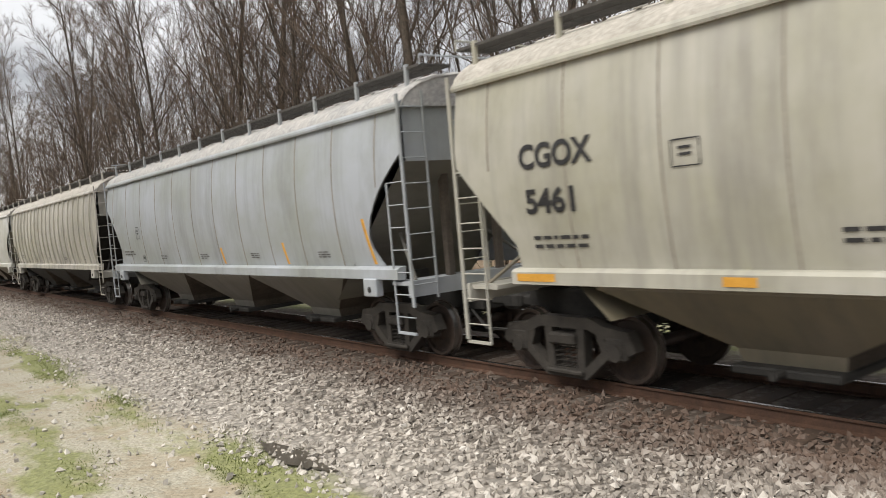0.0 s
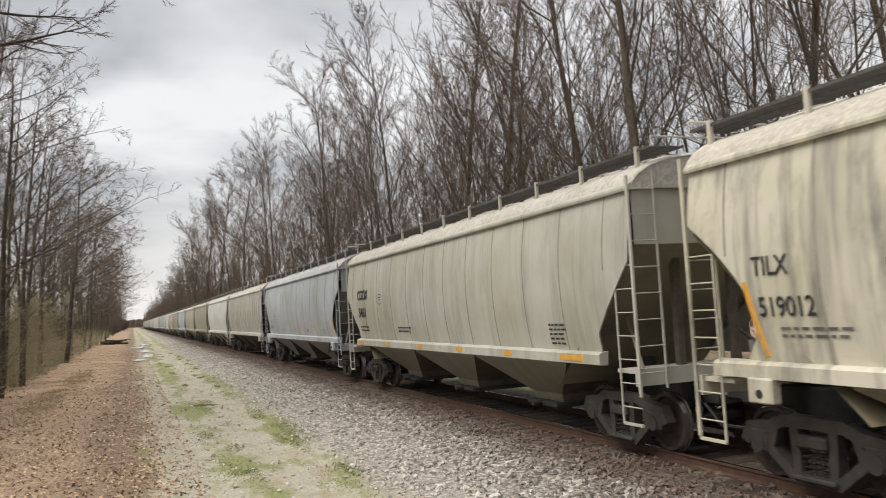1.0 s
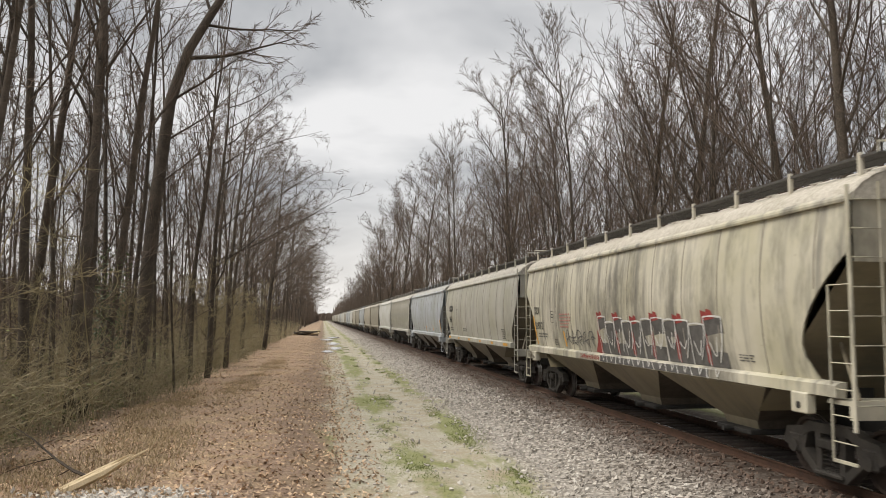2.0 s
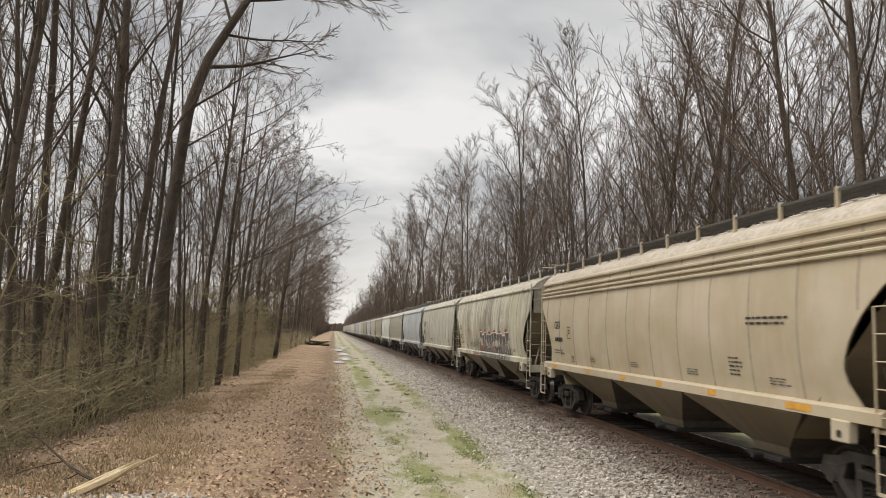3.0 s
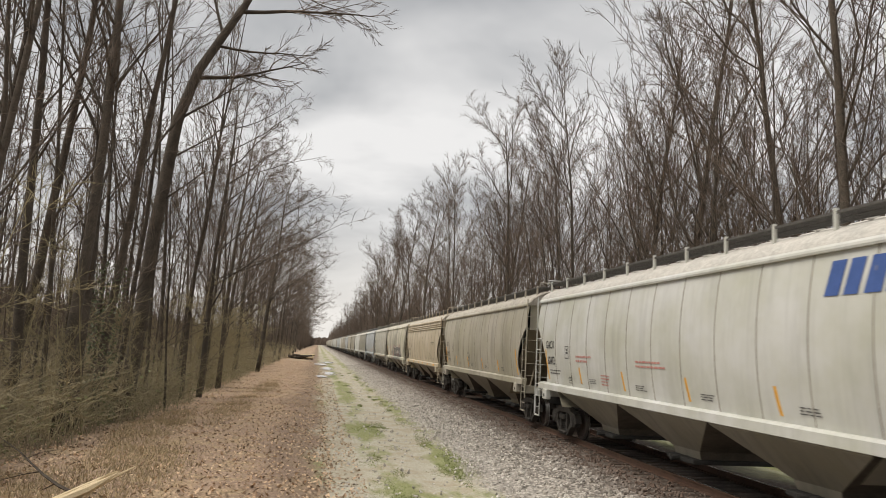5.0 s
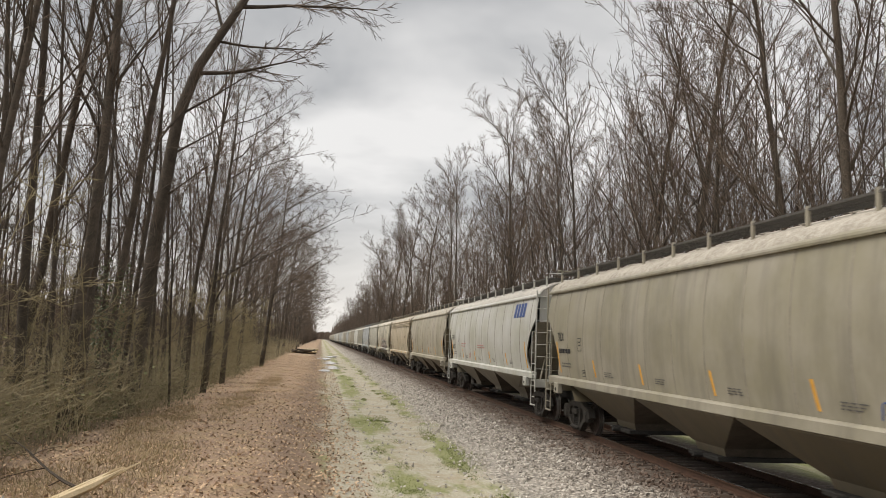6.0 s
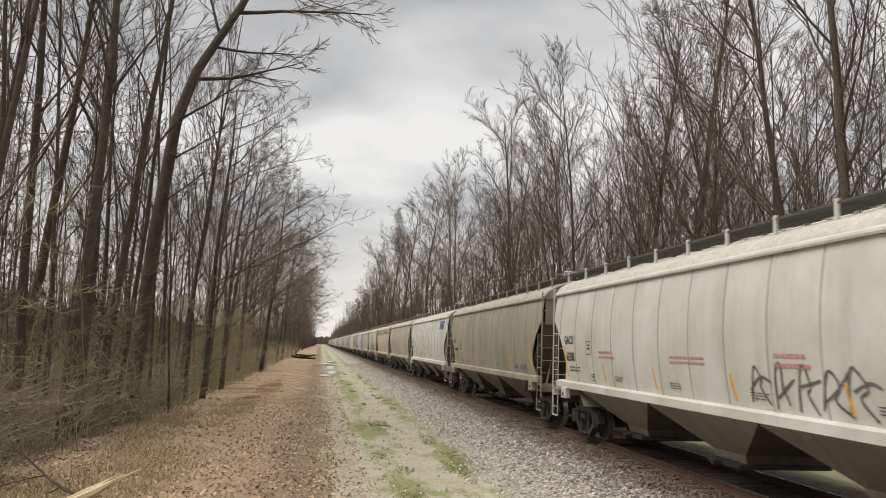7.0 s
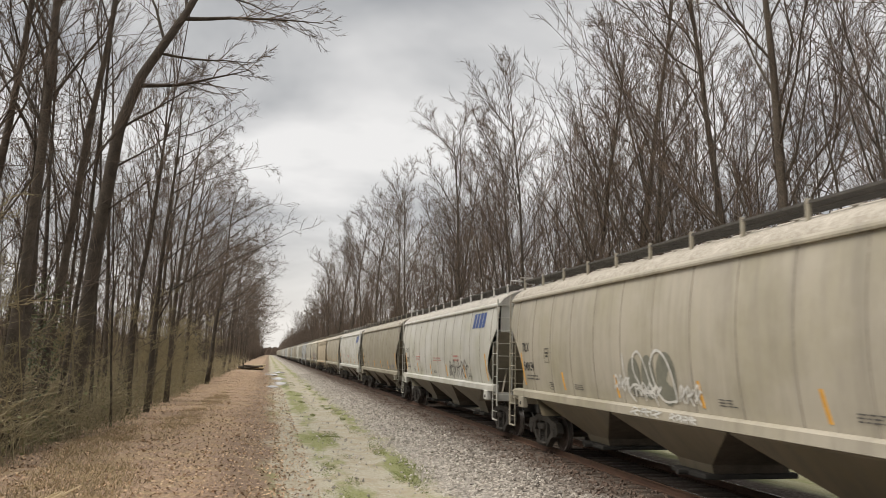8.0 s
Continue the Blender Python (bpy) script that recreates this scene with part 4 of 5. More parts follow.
def marks_j(car, L):
    common_marks(18)(car, L)
    lettering(car, "TILX", -1.2, 2.64, 0.33, squeeze=0.85)
    lettering(car, "540134", -1.3, 2.12, 0.33, squeeze=0.85)
    r = random.Random(21)
    g = Geo()
    for x, w, z, h in ((6.75, 0.55, 0.10, 0.75), (7.35, 0.55, 0.05, 0.85), (7.95, 0.75, -0.02, 0.98)):
        pts = [(x + w * (0.5 + 0.5 * math.cos(a)), z + h * (0.5 + 0.5 * math.sin(a)), 0) for a in [k * math.pi / 9 for k in range(18)]]
        g.add(pts, [tuple(range(18))])
    part("graffiti", on_side(g.mesh("graffiti", M_TAGFILL, fix=False), -1.2, 1.66, 0.012), None, car, "grey-green fill of the spray tag")
    lines = [[(6.55, 0.95), (6.6, 0.5), (6.75, 0.15), (7.0, 0.0)], [(7.05, 0.9), (7.0, 0.6), (7.3, 0.3), (7.45, 0.05)], [(7.05, 0.9), (7.25, 1.02), (7.5, 0.8), (7.7, 0.35), (7.9, -0.02)],
             [(7.75, 0.75), (7.95, 1.03), (8.3, 0.95), (8.6, 0.55), (8.65, 0.1)], [(7.75, 0.75), (7.85, 0.4), (8.1, 0.05), (8.65, 0.1)], [(6.7, 0.2), (7.1, 0.4), (7.5, 0.15), (7.9, 0.3)]]
    lines += [[(x + 6.1, y + 0.18) for x, y in l] for l in scrawl(3, 0.7, 0.35, r)] + [[(x + 8.75, y + 0.05) for x, y in l] for l in scrawl(3, 0.75, 0.38, r)] + [[(x + 7.0, y + 0.1) for x, y in l] for l in scrawl(4, 1.1, 0.3, r)]
    part("graffiti", on_side(stroke_geo(lines, 0.045, r).mesh("graffiti", M_WHITE, fix=False), -1.2, 1.64, 0.018), None, car, "white looping spray tag")
    low = [[(x + 6.9, y) for x, y in l] for l in scrawl(3, 1.3, 0.16, r)] + [[(x + 8.5, y) for x, y in l] for l in scrawl(4, 0.9, 0.13, r)]
    part("graffiti", on_side(stroke_geo(low, 0.03, r).mesh("graffiti", M_WHITE, fix=False), -1.2, 1.40, 0.014), None, car, "white scrawl along the sill")


SIDE_TAPE = ((-1.27, 1.70, 2.6, 0.09), (-4.31, 1.70, 2.13, 0.10), (-7.4, 1.68, 2.13, 0.10), (-10.7, 1.68, 2.13, 0.10), (-13.78, 1.68, 2.13, 0.10), (-16.88, 1.68, 2.57, 0.10))
SILL_TAPE = ((-1.45, 1.42, 1.52, 0.9), (-4.37, 1.42, 1.52, 0.5), (-7.3, 1.42, 1.52, 0.5), (-10.0, 1.42, 1.52, 0.5), (-12.6, 1.42, 1.52, 0.5), (-15.1, 1.42, 1.52, 1.0))


def build_train():
    """All cars with the place of each one's far roof end at the start."""
    made = []

    def put(y, *a, **k):
        ws = []
        car = hopper(*a, wheelsets=ws, **k)
        car.location = (TRACK_X, y, 0)
        made.append((car, y, ws))
        return car
    put(46.3, "streaked pale grey ribbed hopper car on the track", P_RIBBED, 17.1, "post", [], True, under=M_DARK, marks=common_marks(9))
    put(27.7, "blue-grey smooth-sided hopper car on the track", P_BLUEGREY, 17.35, "curve", seam_list(17.35), True, marks=common_marks(10), tape=((-12.95, 1.62, 2.06, 0.10), (-9.6, 1.62, 2.0, 0.10), (-16.25, 1.62, 2.40, 0.10)))
    put(8.92, "pale beige hopper car with black letters and amber tape", P_CREAM, 17.0, "straight", seam_list(17.0), True, full_sill=False, marks=marks_c, tape=SILL_TAPE)
    put(-9.49, "grimy cream hopper car covered in graffiti", P_DIRTY, 17.3, "curve", seam_list(17.3), True, marks=marks_d, tape=((-1.20, 1.64, 2.55, 0.11), (-4.35, 1.66, 2.1, 0.1)))
    put(-28.5, "tan hopper car with ribbed roof edge", P_TAN, 17.4, "curve", seam_list(17.4), True, marks=marks_e, tape=((-1.7, 1.42, 1.52, 0.5), (-5.0, 1.42, 1.52, 0.4), (-7.75, 1.42, 1.52, 0.4), (-9.95, 1.42, 1.52, 0.4), (-12.4, 1.42, 1.52, 0.45), (-15.2, 1.42, 1.52, 0.9)), trough=True)
    put(-47.43, "warm grey hopper car with amber tape stripes", P_GREY, 18.1, "curve", seam_list(18.1), True, marks=marks_f, tape=SIDE_TAPE)
    put(-66.99, "white hopper car with blue company mark", P_WHITE, 18.1, "curve", seam_list(18.1), True, marks=marks_g, tape=SIDE_TAPE)
    put(-86.55, "taupe grey hopper car, lightly streaked", P_TAUPE, 18.1, "curve", seam_list(18.1), True, marks=marks_h, tape=SIDE_TAPE)
    put(-106.1, "white hopper car with grey spray tag", P_WHITE2, 18.1, "curve", seam_list(18.1), True, marks=marks_i, tape=SIDE_TAPE)
    put(-125.7, "sandy grey hopper car with white spray tag", P_SAND, 18.1, "curve", seam_list(18.1), True, marks=marks_j, tape=SIDE_TAPE)
    # the head of the train, far down the line
    far = []
    for mat, lab, kind in ((P_WHITE, "pale hopper car far down the track", "curve"), (P_TAUPE, "grey hopper car far down the track", "curve"), (P_GREY, "beige-grey hopper car far down the track", "straight"), (P_BLUEGREY, "blue-grey hopper car far down the track", "curve")):
        c = hopper(lab, mat, 17.3, kind, [], False, [])
        far.append(c)
    y = 46.2 + 18.7
    rng = random.Random(4)
    for i in range(30):
        c = far[i] if i < 4 else copy_thing(far[rng.randrange(4)], pose(0, 0, 0))
        c.location = (TRACK_X, y, 0)
        made.append((c, y, []))
        y += 18.7
    return made


TRAIN = build_train()


# ---- trees ----
def spike(g, p, q, r):
    """A fine twig: a three-sided needle from p to its tip q."""
    d = (q - p).normalized()
    u = d.orthogonal().normalized() * r
    w = d.cross(u)
    g.add([p + u, p - u * 0.5 + w * 0.87, p - u * 0.5 - w * 0.87, q], [(0, 1, 3), (1, 2, 3), (2, 0, 3)])


def turned(rng, d, a, bias=None):
    """A direction that leaves d at the angle a, to a side chosen at random."""
    side = d.cross(Vector((rng.gauss(0, 1), rng.gauss(0, 1), rng.gauss(0, 1)))).normalized()
    if bias:
        side = (side + bias).normalized()
    return (d * math.cos(a) + side * math.sin(a)).normalized()


WOBBLE = (0.03, 0.14, 0.18, 0.2)
STEPS = (9, 6, 3, 1)
SIDES = (8, 4, 3, 3)


def grow(rng, trunk, twigs, p, d, length, r, level, levels, st):
    """One branch and its offspring. Thick wood goes to trunk, thin wood to twigs; the last level is needles."""
    if level >= levels:
        spike(twigs, p, p + d * length, max(r, st["fine"]))
        return
    steps = STEPS[level] if st["fine"] < 0.012 else max(1, STEPS[level] - 3)
    pts, rad, dirs = [p.copy()], [r], []
    q, v = p.copy(), d.copy()
    for i in range(steps):
        v = (v + Vector((rng.gauss(0, WOBBLE[level]), rng.gauss(0, WOBBLE[level]), rng.gauss(0, WOBBLE[level] * 0.5) + st["up"] * (0.32 if level else 0.1)))).normalized()
        q = q + v * (length / steps)
        pts.append(q.copy())
        dirs.append(v.copy())
        rad.append(max(r * (1 - 0.84 * (i + 1) / steps), st["fine"]))
    (trunk if level <= 1 else twigs).tube(pts, rad, SIDES[level], caps=level == 0)
    n = st["kids"][level]
    lo = st["low"] if level == 0 else 0.16
    for k in range(n):
        f = lo + (1 - lo) * ((k + rng.uniform(0.1, 0.9)) / n)
        i = min(int(f * steps), steps - 1)
        base = pts[i].lerp(pts[i + 1], f * steps - i)
        bias = Vector((st["bias"], 0, 0)) if level == 0 and st["bias"] else None
        nd = turned(rng, dirs[i], st["spread"] * rng.uniform(0.65, 1.3) * (1.0, 0.85, 0.8, 0.8)[level], bias)
        if level == 0:
            ln = length * (0.60 - 0.42 * f) * rng.uniform(0.7, 1.15) * st["reach"]
        elif level + 1 >= levels:
            ln = st["tip"] * rng.uniform(0.5, 1.3)
        else:
            ln = length * rng.uniform(0.28, 0.52) * (1.15 - 0.55 * f)
        rr = max(min(rad[i] * 0.6, r * (0.27 if level == 0 else 0.42)), st["fine"])
        grow(rng, trunk, twigs, base, nd, ln, rr, level + 1, levels, st)
    if level == 0:  # thin shoots low on the stem
        for _ in range(st["shoots"]):
            f = rng.uniform(0.03, 0.5)
            i = min(int(f * steps), steps - 1)
            base = pts[i].lerp(pts[i + 1], f * steps - i)
            nd = turned(rng, dirs[i], rng.uniform(0.9, 1.6))
            grow(rng, trunk, twigs, base, nd, rng.uniform(1.0, 3.2), 0.016, 3, 4, dict(st, kids=(0, 0, 0, 7), up=0.1))


def tree_meshes(seed, height, radius, kids, up=0.25, spread=0.75, lean=(0, 0), low=0.4, bias=0.0, reach=0.85, fine=0.008, tip=0.8, shoots=0, twig=None):
    rng = random.Random(seed)
    trunk, twigs = Geo(), Geo()
    st = dict(kids=kids, up=up, spread=spread, low=low, bias=bias, reach=reach, fine=fine, tip=tip, shoots=shoots)
    grow(rng, trunk, twigs, Vector((0, 0, -0.3)), Vector((lean[0], lean[1], 1)).normalized(), height, radius, 0, len(kids), st)
    return trunk.mesh("trunk", M_BARK, smooth=True, fix=False), twigs.mesh("crown", twig or M_TWIG, fix=False)


def make_tree_kinds():
    k = {}
    k["edge"] = [tree_meshes(100 + i, 16, 0.15 + 0.015 * i, (13, 7, 5, 4), 0.12, 0.95, (0.05, 0), 0.24, 1.1, 0.98, 0.008, 0.42, 8) for i in range(5)]
    k["tall"] = [tree_meshes(150 + i, 25 + i, 0.15 + 0.018 * i, (12, 7, 5, 4), 0.34, 0.55, (0.02 * (i - 1.5), 0.02), 0.26, 0.0, 0.62, 0.008, 0.45, 18) for i in range(5)]
    k["thin"] = [tree_meshes(200 + i, 17 + 1.5 * i, 0.07 + 0.011 * i, (12, 6, 7), 0.30, 0.6, (0.035 * (i - 2), 0.0), 0.18, 0.0, 0.5, 0.009, 0.55, 12) for i in range(6)]
    k["sapling"] = [tree_meshes(250 + i, 5.0, 0.026, (9, 6, 6), 0.06, 1.0, (0.14 * (i - 1.5), 0.1), 0.06, 0.15, 0.95, 0.0055, 0.5, 0, M_SHOOT) for i in range(5)]
    k["oak"] = [tree_meshes(300 + i, 20, 0.15 + 0.018 * i, (19, 9, 6, 4), 0.36, 0.60 + 0.06 * i, (0.03 * (i - 2), 0), 0.16, -0.25, 0.98, 0.008, 0.45, 6) for i in range(5)]
    k["back"] = [tree_meshes(400 + i, 20, 0.12, (16, 8, 8), 0.34, 0.65, (0.03 * (i - 2), 0), 0.12, -0.1, 0.9, 0.010, 0.6, 8) for i in range(5)]
    k["far"] = [tree_meshes(500 + i, 20, 0.17, (15, 8, 8), 0.26, 0.8, (0, 0), 0.12, 0.0, 0.95, 0.013, 0.65, 0) for i in range(5)]
    return k


TREE_KINDS = make_tree_kinds()


def plant(kind, i, x, y, high, turn, label, group):
    """A bare tree of the given height in metres."""
    a, b = TREE_KINDS[kind][i % len(TREE_KINDS[kind])]
    t = empty("bare_tree", label, "tree", group, pose(x, y, ground_z(x, y), 0, 0, turn))
    scale = high / max(v.co.z for v in b.vertices)
    t.scale = (scale, scale, scale)
    part("trunk", a, None, t)
    part("crown", b, None, t, "leafless twig crown")
    return t


def at_az(az, dist):
    return dist * math.sin(radians(az)), dist * math.cos(radians(az))


def leaning_tree():
    """The crooked tree whose long limb hangs over the road."""
    rng = random.Random(77)
    d = 31.0

    def on(az, el):
        x, y = at_az(az, d)
        return Vector((x, y, EYE[2] + d * math.tan(radians(el))))
    spine = [on(-12.5, -5.4), on(-12.3, -3.6), on(-11.6, 7.1), on(-10.8, 14.6), on(-9.7, 18.1), on(-6.9, 22.8), on(-5.0, 26.5), on(-4.2, 30)]
    trunk, twigs = Geo(), Geo()
    trunk.tube(spine, [0.32, 0.28, 0.24, 0.21, 0.18, 0.14, 0.10, 0.03], 9)
    st = dict(kids=(0, 9, 5, 5), up=0.10, spread=0.6, low=0.2, bias=0.0, reach=0.9, fine=0.008, tip=0.3, shoots=0)
    limbs = [(on(-9.9, 17.6), (1, 0.1, 0.05), 4.3, 0.09), (on(-8.6, 19.9), (1, -0.1, -0.06), 3.8, 0.06), (on(-7.2, 22.3), (1, 0.0, 0.02), 5.4, 0.09), (on(-6.9, 22.8), (-0.2, 0.3, 1), 5.0, 0.08),
             (on(-10.8, 14.6), (0.9, -0.2, 0.55), 3.8, 0.06), (on(-5.0, 26.5), (0.9, -0.3, 0.0), 4.2, 0.06), (on(-11.5, 8.1), (-0.8, 0.2, 0.8), 4, 0.05), (on(-8.2, 20.5), (-0.4, 0.2, 1), 5, 0.07),
             (on(-6, 24.6), (0.9, 0.3, -0.1), 4.0, 0.05), (on(-11.0, 12.0), (0.8, 0.3, 0.7), 3.5, 0.05), (on(-11.4, 9.0), (0.8, -0.1, 0.5), 3.0, 0.04)]
    for p, v, ln, r in limbs:
        grow(rng, trunk, twigs, p, Vector(v).normalized(), ln, r, 1, 4, st)
    base = spine[0].copy()
    for g in (trunk, twigs):
        g.v = [(x - base.x, y - base.y, z - base.z) for x, y, z in g.v]
    t = empty("bare_tree", "crooked bare tree leaning out over the gravel road", "tree", "trees of the wood by the road", pose(base.x, base.y, ground_z(base.x, base.y) - 0.1))
    part("trunk", trunk, M_BARK, t, smooth=True, fix=False)
    part("crown", twigs, M_TWIG, t, "leafless twig crown", fix=False)


def build_woods():
    rng = random.Random(17)
    leaning_tree()
    near_lab, thin_lab = "tall bare grey-brown tree at the wood's edge", "slender bare tree in the leaf-strewn wood"
    gl, gr = "trees of the wood by the road", "trees behind the track"
    # stems that stand out at the front of the left wood
    for az, d, kind, i, h in ((-18.9, 24, "tall", 1, 25), (-16.3, 25, "tall", 3, 28), (-15.5, 25.6, "tall", 4, 27), (-14.3, 28, "tall", 2, 26), (-9.9, 31.5, "thin", 2, 12), (-21.8, 21, "tall", 0, 24),
                              (-20.4, 23, "thin", 4, 22), (-17.4, 25, "thin", 1, 20), (-13.3, 29, "thin", 3, 22), (-24.5, 20, "tall", 1, 24), (-27, 19, "thin", 3, 19), (-11.2, 34, "thin", 0, 20),
                              (-8.9, 37, "tall", 0, 21), (-10.4, 36, "thin", 5, 21), (-9.3, 42, "tall", 2, 22), (-22.9, 27, "tall", 2, 24), (-19.6, 28, "tall", 4, 25), (-7.6, 45, "thin", 4, 19)):
        x, y = at_az(az, d)
        plant(kind, i, x, y, h, rng.uniform(0, 360) if kind == "thin" else rng.uniform(-60, 60), thin_lab if kind == "thin" else near_lab, gl)
    y, n = 37.0, 0
    while y < 240:  # limbs over the road
        plant("edge", n, -5.0 - rng.uniform(0, 1.3), y, 14.5 + rng.uniform(0, 2.5) + min(4.5, 0.02 * y), rng.uniform(-40, 40), "bare tree with limbs reaching over the road", gl)
        y, n = y + 5.5 + 0.065 * y, n + 1
    y = 15.0
    while y < 190:
        for lane in range(3 if y < 60 else 2):
            x = -6.8 - lane * 4.2 - rng.uniform(0, 3.0) - (0.10 * max(0, 26 - y))
            kind = "far" if y > 70 else ("thin" if rng.random() < 0.8 else "tall")
            plant(kind, rng.randrange(6), x, y + rng.uniform(-2, 2), rng.uniform(12, 19) if kind == "thin" else rng.uniform(17, 22), rng.uniform(0, 360), thin_lab if kind == "thin" else near_lab, gl)
        y += 4.0 if y < 60 else 10.0
    thicket = Geo()
    for _ in range(110):  # saplings under the tall stems
        y = 14 + 66 * rng.random() ** 1.3
        x = -5.4 - abs(rng.gauss(0, 3.6)) - 0.08 * max(0, 28 - y)
        stem, twigs = TREE_KINDS["sapling"][rng.randrange(5)]
        size = rng.uniform(2.2, 6.5) / 5.0
        m = pose(x, y, ground_z(x, y), 0, 0, rng.uniform(0, 360)) @ Matrix.Scale(size, 4)
        for me in (stem, twigs):
            thicket.add([m @ v.co for v in me.vertices], [tuple(p.vertices) for p in me.polygons])
    tagged(part("sapling_thicket", thicket, M_SHOOT, None, fix=False), "spindly bare saplings crowded among brambles", "undergrowth", kind="stuff")
    # right wood
    for x, y, i, h in ((15.0, 21, 2, 25), (17.5, 27, 1, 26), (15.5, 34, 3, 25), (16.5, 41, 3, 23.5), (16.0, 48, 0, 24), (17.5, 56, 1, 23), (15.5, 66, 2, 26), (16.5, 75, 3, 24), (15.0, 86, 0, 26),
                       (15.5, 98, 2, 25), (14.2, 112, 4, 27), (14.5, 126, 1, 26), (13.2, 142, 3, 30), (13.2, 163, 4, 29), (13.0, 186, 2, 28), (13, 208, 3, 27), (19, 14, 1, 22), (15.2, 15.5, 3, 20)):
        plant("oak", i, x, y, h, rng.uniform(-40, 40), "spreading bare tree behind the railway track", gr)
    y = 10.0
    while y < 200:
        for lane in range(3 if y < 80 else 2):
            x = 17.5 + lane * 4.5 + rng.uniform(0, 3.5)
            kind = "far" if y > 80 else ("thin" if rng.random() < 0.35 else "back")
            plant(kind, rng.randrange(6), x, y + rng.uniform(-2, 2), rng.uniform(15, 20) if y < 60 else rng.uniform(17, 22), rng.uniform(0, 360), "bare tree behind the railway track", gr)
        y += 3.3 if y < 70 else 8.0
    for _ in range(44):  # a closer front row
        y = rng.uniform(16, 95)
        plant("back", rng.randrange(5), rng.uniform(14.5, 21), y, rng.uniform(12, 19), rng.uniform(0, 360), "bare tree behind the railway track", gr)
    for _ in range(26):
        y = rng.uniform(17, 50)
        plant("thin", rng.randrange(6), -7.0 - rng.uniform(0, 9) - 0.10 * max(0, 26 - y), y, rng.uniform(9, 16), rng.uniform(0, 360), thin_lab, gl)
    y = 215.0
    while y < 430:  # far down the line
        plant("far", rng.randrange(5), 12.8 + rng.uniform(0, 4), y, rng.uniform(20, 25), rng.uniform(0, 360), "bare tree far down the railway", gr)
        plant("far", rng.randrange(5), -5.5 - rng.uniform(0, 5), y, rng.uniform(15, 20), rng.uniform(0, 360), "bare tree far down the road", gl)
        y += 15


build_woods()


def ivy():
    """Ivy climbing one thick stem at the wood's edge."""
    rng = random.Random(37)
    g = Geo()
    x0, y0 = at_az(-14.3, 28)
    z0 = ground_z(x0, y0)
    for _ in range(1500):
        h = 5.2 * rng.random() ** 1.5
        a = rng.uniform(0, 6.28)
        r = 0.30 + rng.gauss(0.10, 0.10) + 0.25 * max(0.0, 1 - h)
        b = Vector((x0 + 0.02 * h + math.cos(a) * r, y0 + math.sin(a) * r, z0 + h))
        u = Vector((rng.gauss(0, 1), rng.gauss(0, 1), rng.gauss(0, 1))).normalized() * rng.uniform(0.03, 0.06)
        w = u.orthogonal().normalized() * rng.uniform(0.02, 0.045)
        g.add([b - u, b + w, b + u, b - w], [(0, 1, 2, 3)])
    tagged(part("ivy", g, M_IVY, None, fix=False), "dark green ivy climbing a tree stem", "ivy", kind="stuff")


ivy()


def distant_woods():
    """Countless stems far inside the woods and down the line."""
    rng = random.Random(23)
    trunk = Geo()

    def stem(x, y, h, r, twiggy, fine):
        p = Vector((x, y, -0.8))
        d = Vector((rng.gauss(0, 0.05), rng.gauss(0, 0.05), 1)).normalized()
        mid = p + d * h * 0.55 + Vector((rng.gauss(0, 0.25), 0, 0))
        trunk.tube([p, mid, p + d * h], [r, r * 0.7, 0.015], 3, False)
        for _ in range(twiggy):
            f = rng.uniform(0.04, 1.0)
            b = p.lerp(mid, f / 0.55) if f < 0.55 else mid.lerp(p + d * h, (f - 0.55) / 0.45)
            v = Vector((rng.gauss(0, 1), rng.gauss(0, 1), rng.uniform(0.3, 1.8))).normalized()
            l = h * rng.uniform(0.10, 0.28) * (1.35 - f)
            e = b + v * l
            spike(trunk, b, e, r * 0.3)
            for _ in range(3):
                w = (v + Vector((rng.gauss(0, 0.6), rng.gauss(0, 0.6), rng.gauss(0.25, 0.4)))).normalized()
                c = b.lerp(e, rng.uniform(0.2, 1))
                spike(trunk, c, c + w * l * rng.uniform(0.3, 0.8), fine)
    for _ in range(300):  # depth of the left wood
        y = rng.uniform(12, 170)
        stem(-16 - rng.uniform(0, 40), y, rng.uniform(7, 15), rng.uniform(0.05, 0.13), 10, 0.016)
    for _ in range(420):  # slim stems low inside the left wood
        y = rng.uniform(16, 120)
        stem(-7.5 - rng.uniform(0, 22), y, rng.uniform(3.5, 8), rng.uniform(0.02, 0.045), 7, 0.009)
    for _ in range(300):  # depth of the right wood
        y = rng.uniform(10, 160)
        stem(30 + rng.uniform(0, 40), y, rng.uniform(12, 19), rng.uniform(0.08, 0.18), 12, 0.018)
    for _ in range(260):  # down the line
        y = rng.uniform(180, 520)
        if rng.random() < 0.45:
            stem(-6 - abs(rng.gauss(0, 9)), y, rng.uniform(12, 18), rng.uniform(0.10, 0.18), 20, 0.03)
        else:
            stem(13.5 + abs(rng.gauss(0, 7)), y, rng.uniform(17, 24), rng.uniform(0.10, 0.18), 26, 0.03)
    for _ in range(110):
        y = rng.uniform(450, 900)
        stem(13.2 + abs(rng.gauss(0, 4)) if rng.random() < 0.6 else -6 - abs(rng.gauss(0, 5)), y, rng.uniform(15, 23), 0.2, 26, 0.05)
    tagged(part("distant_woods", trunk, M_TWIG, None, fix=False), "countless bare grey-brown trees deep in the woods", "woods", kind="stuff")


distant_woods()


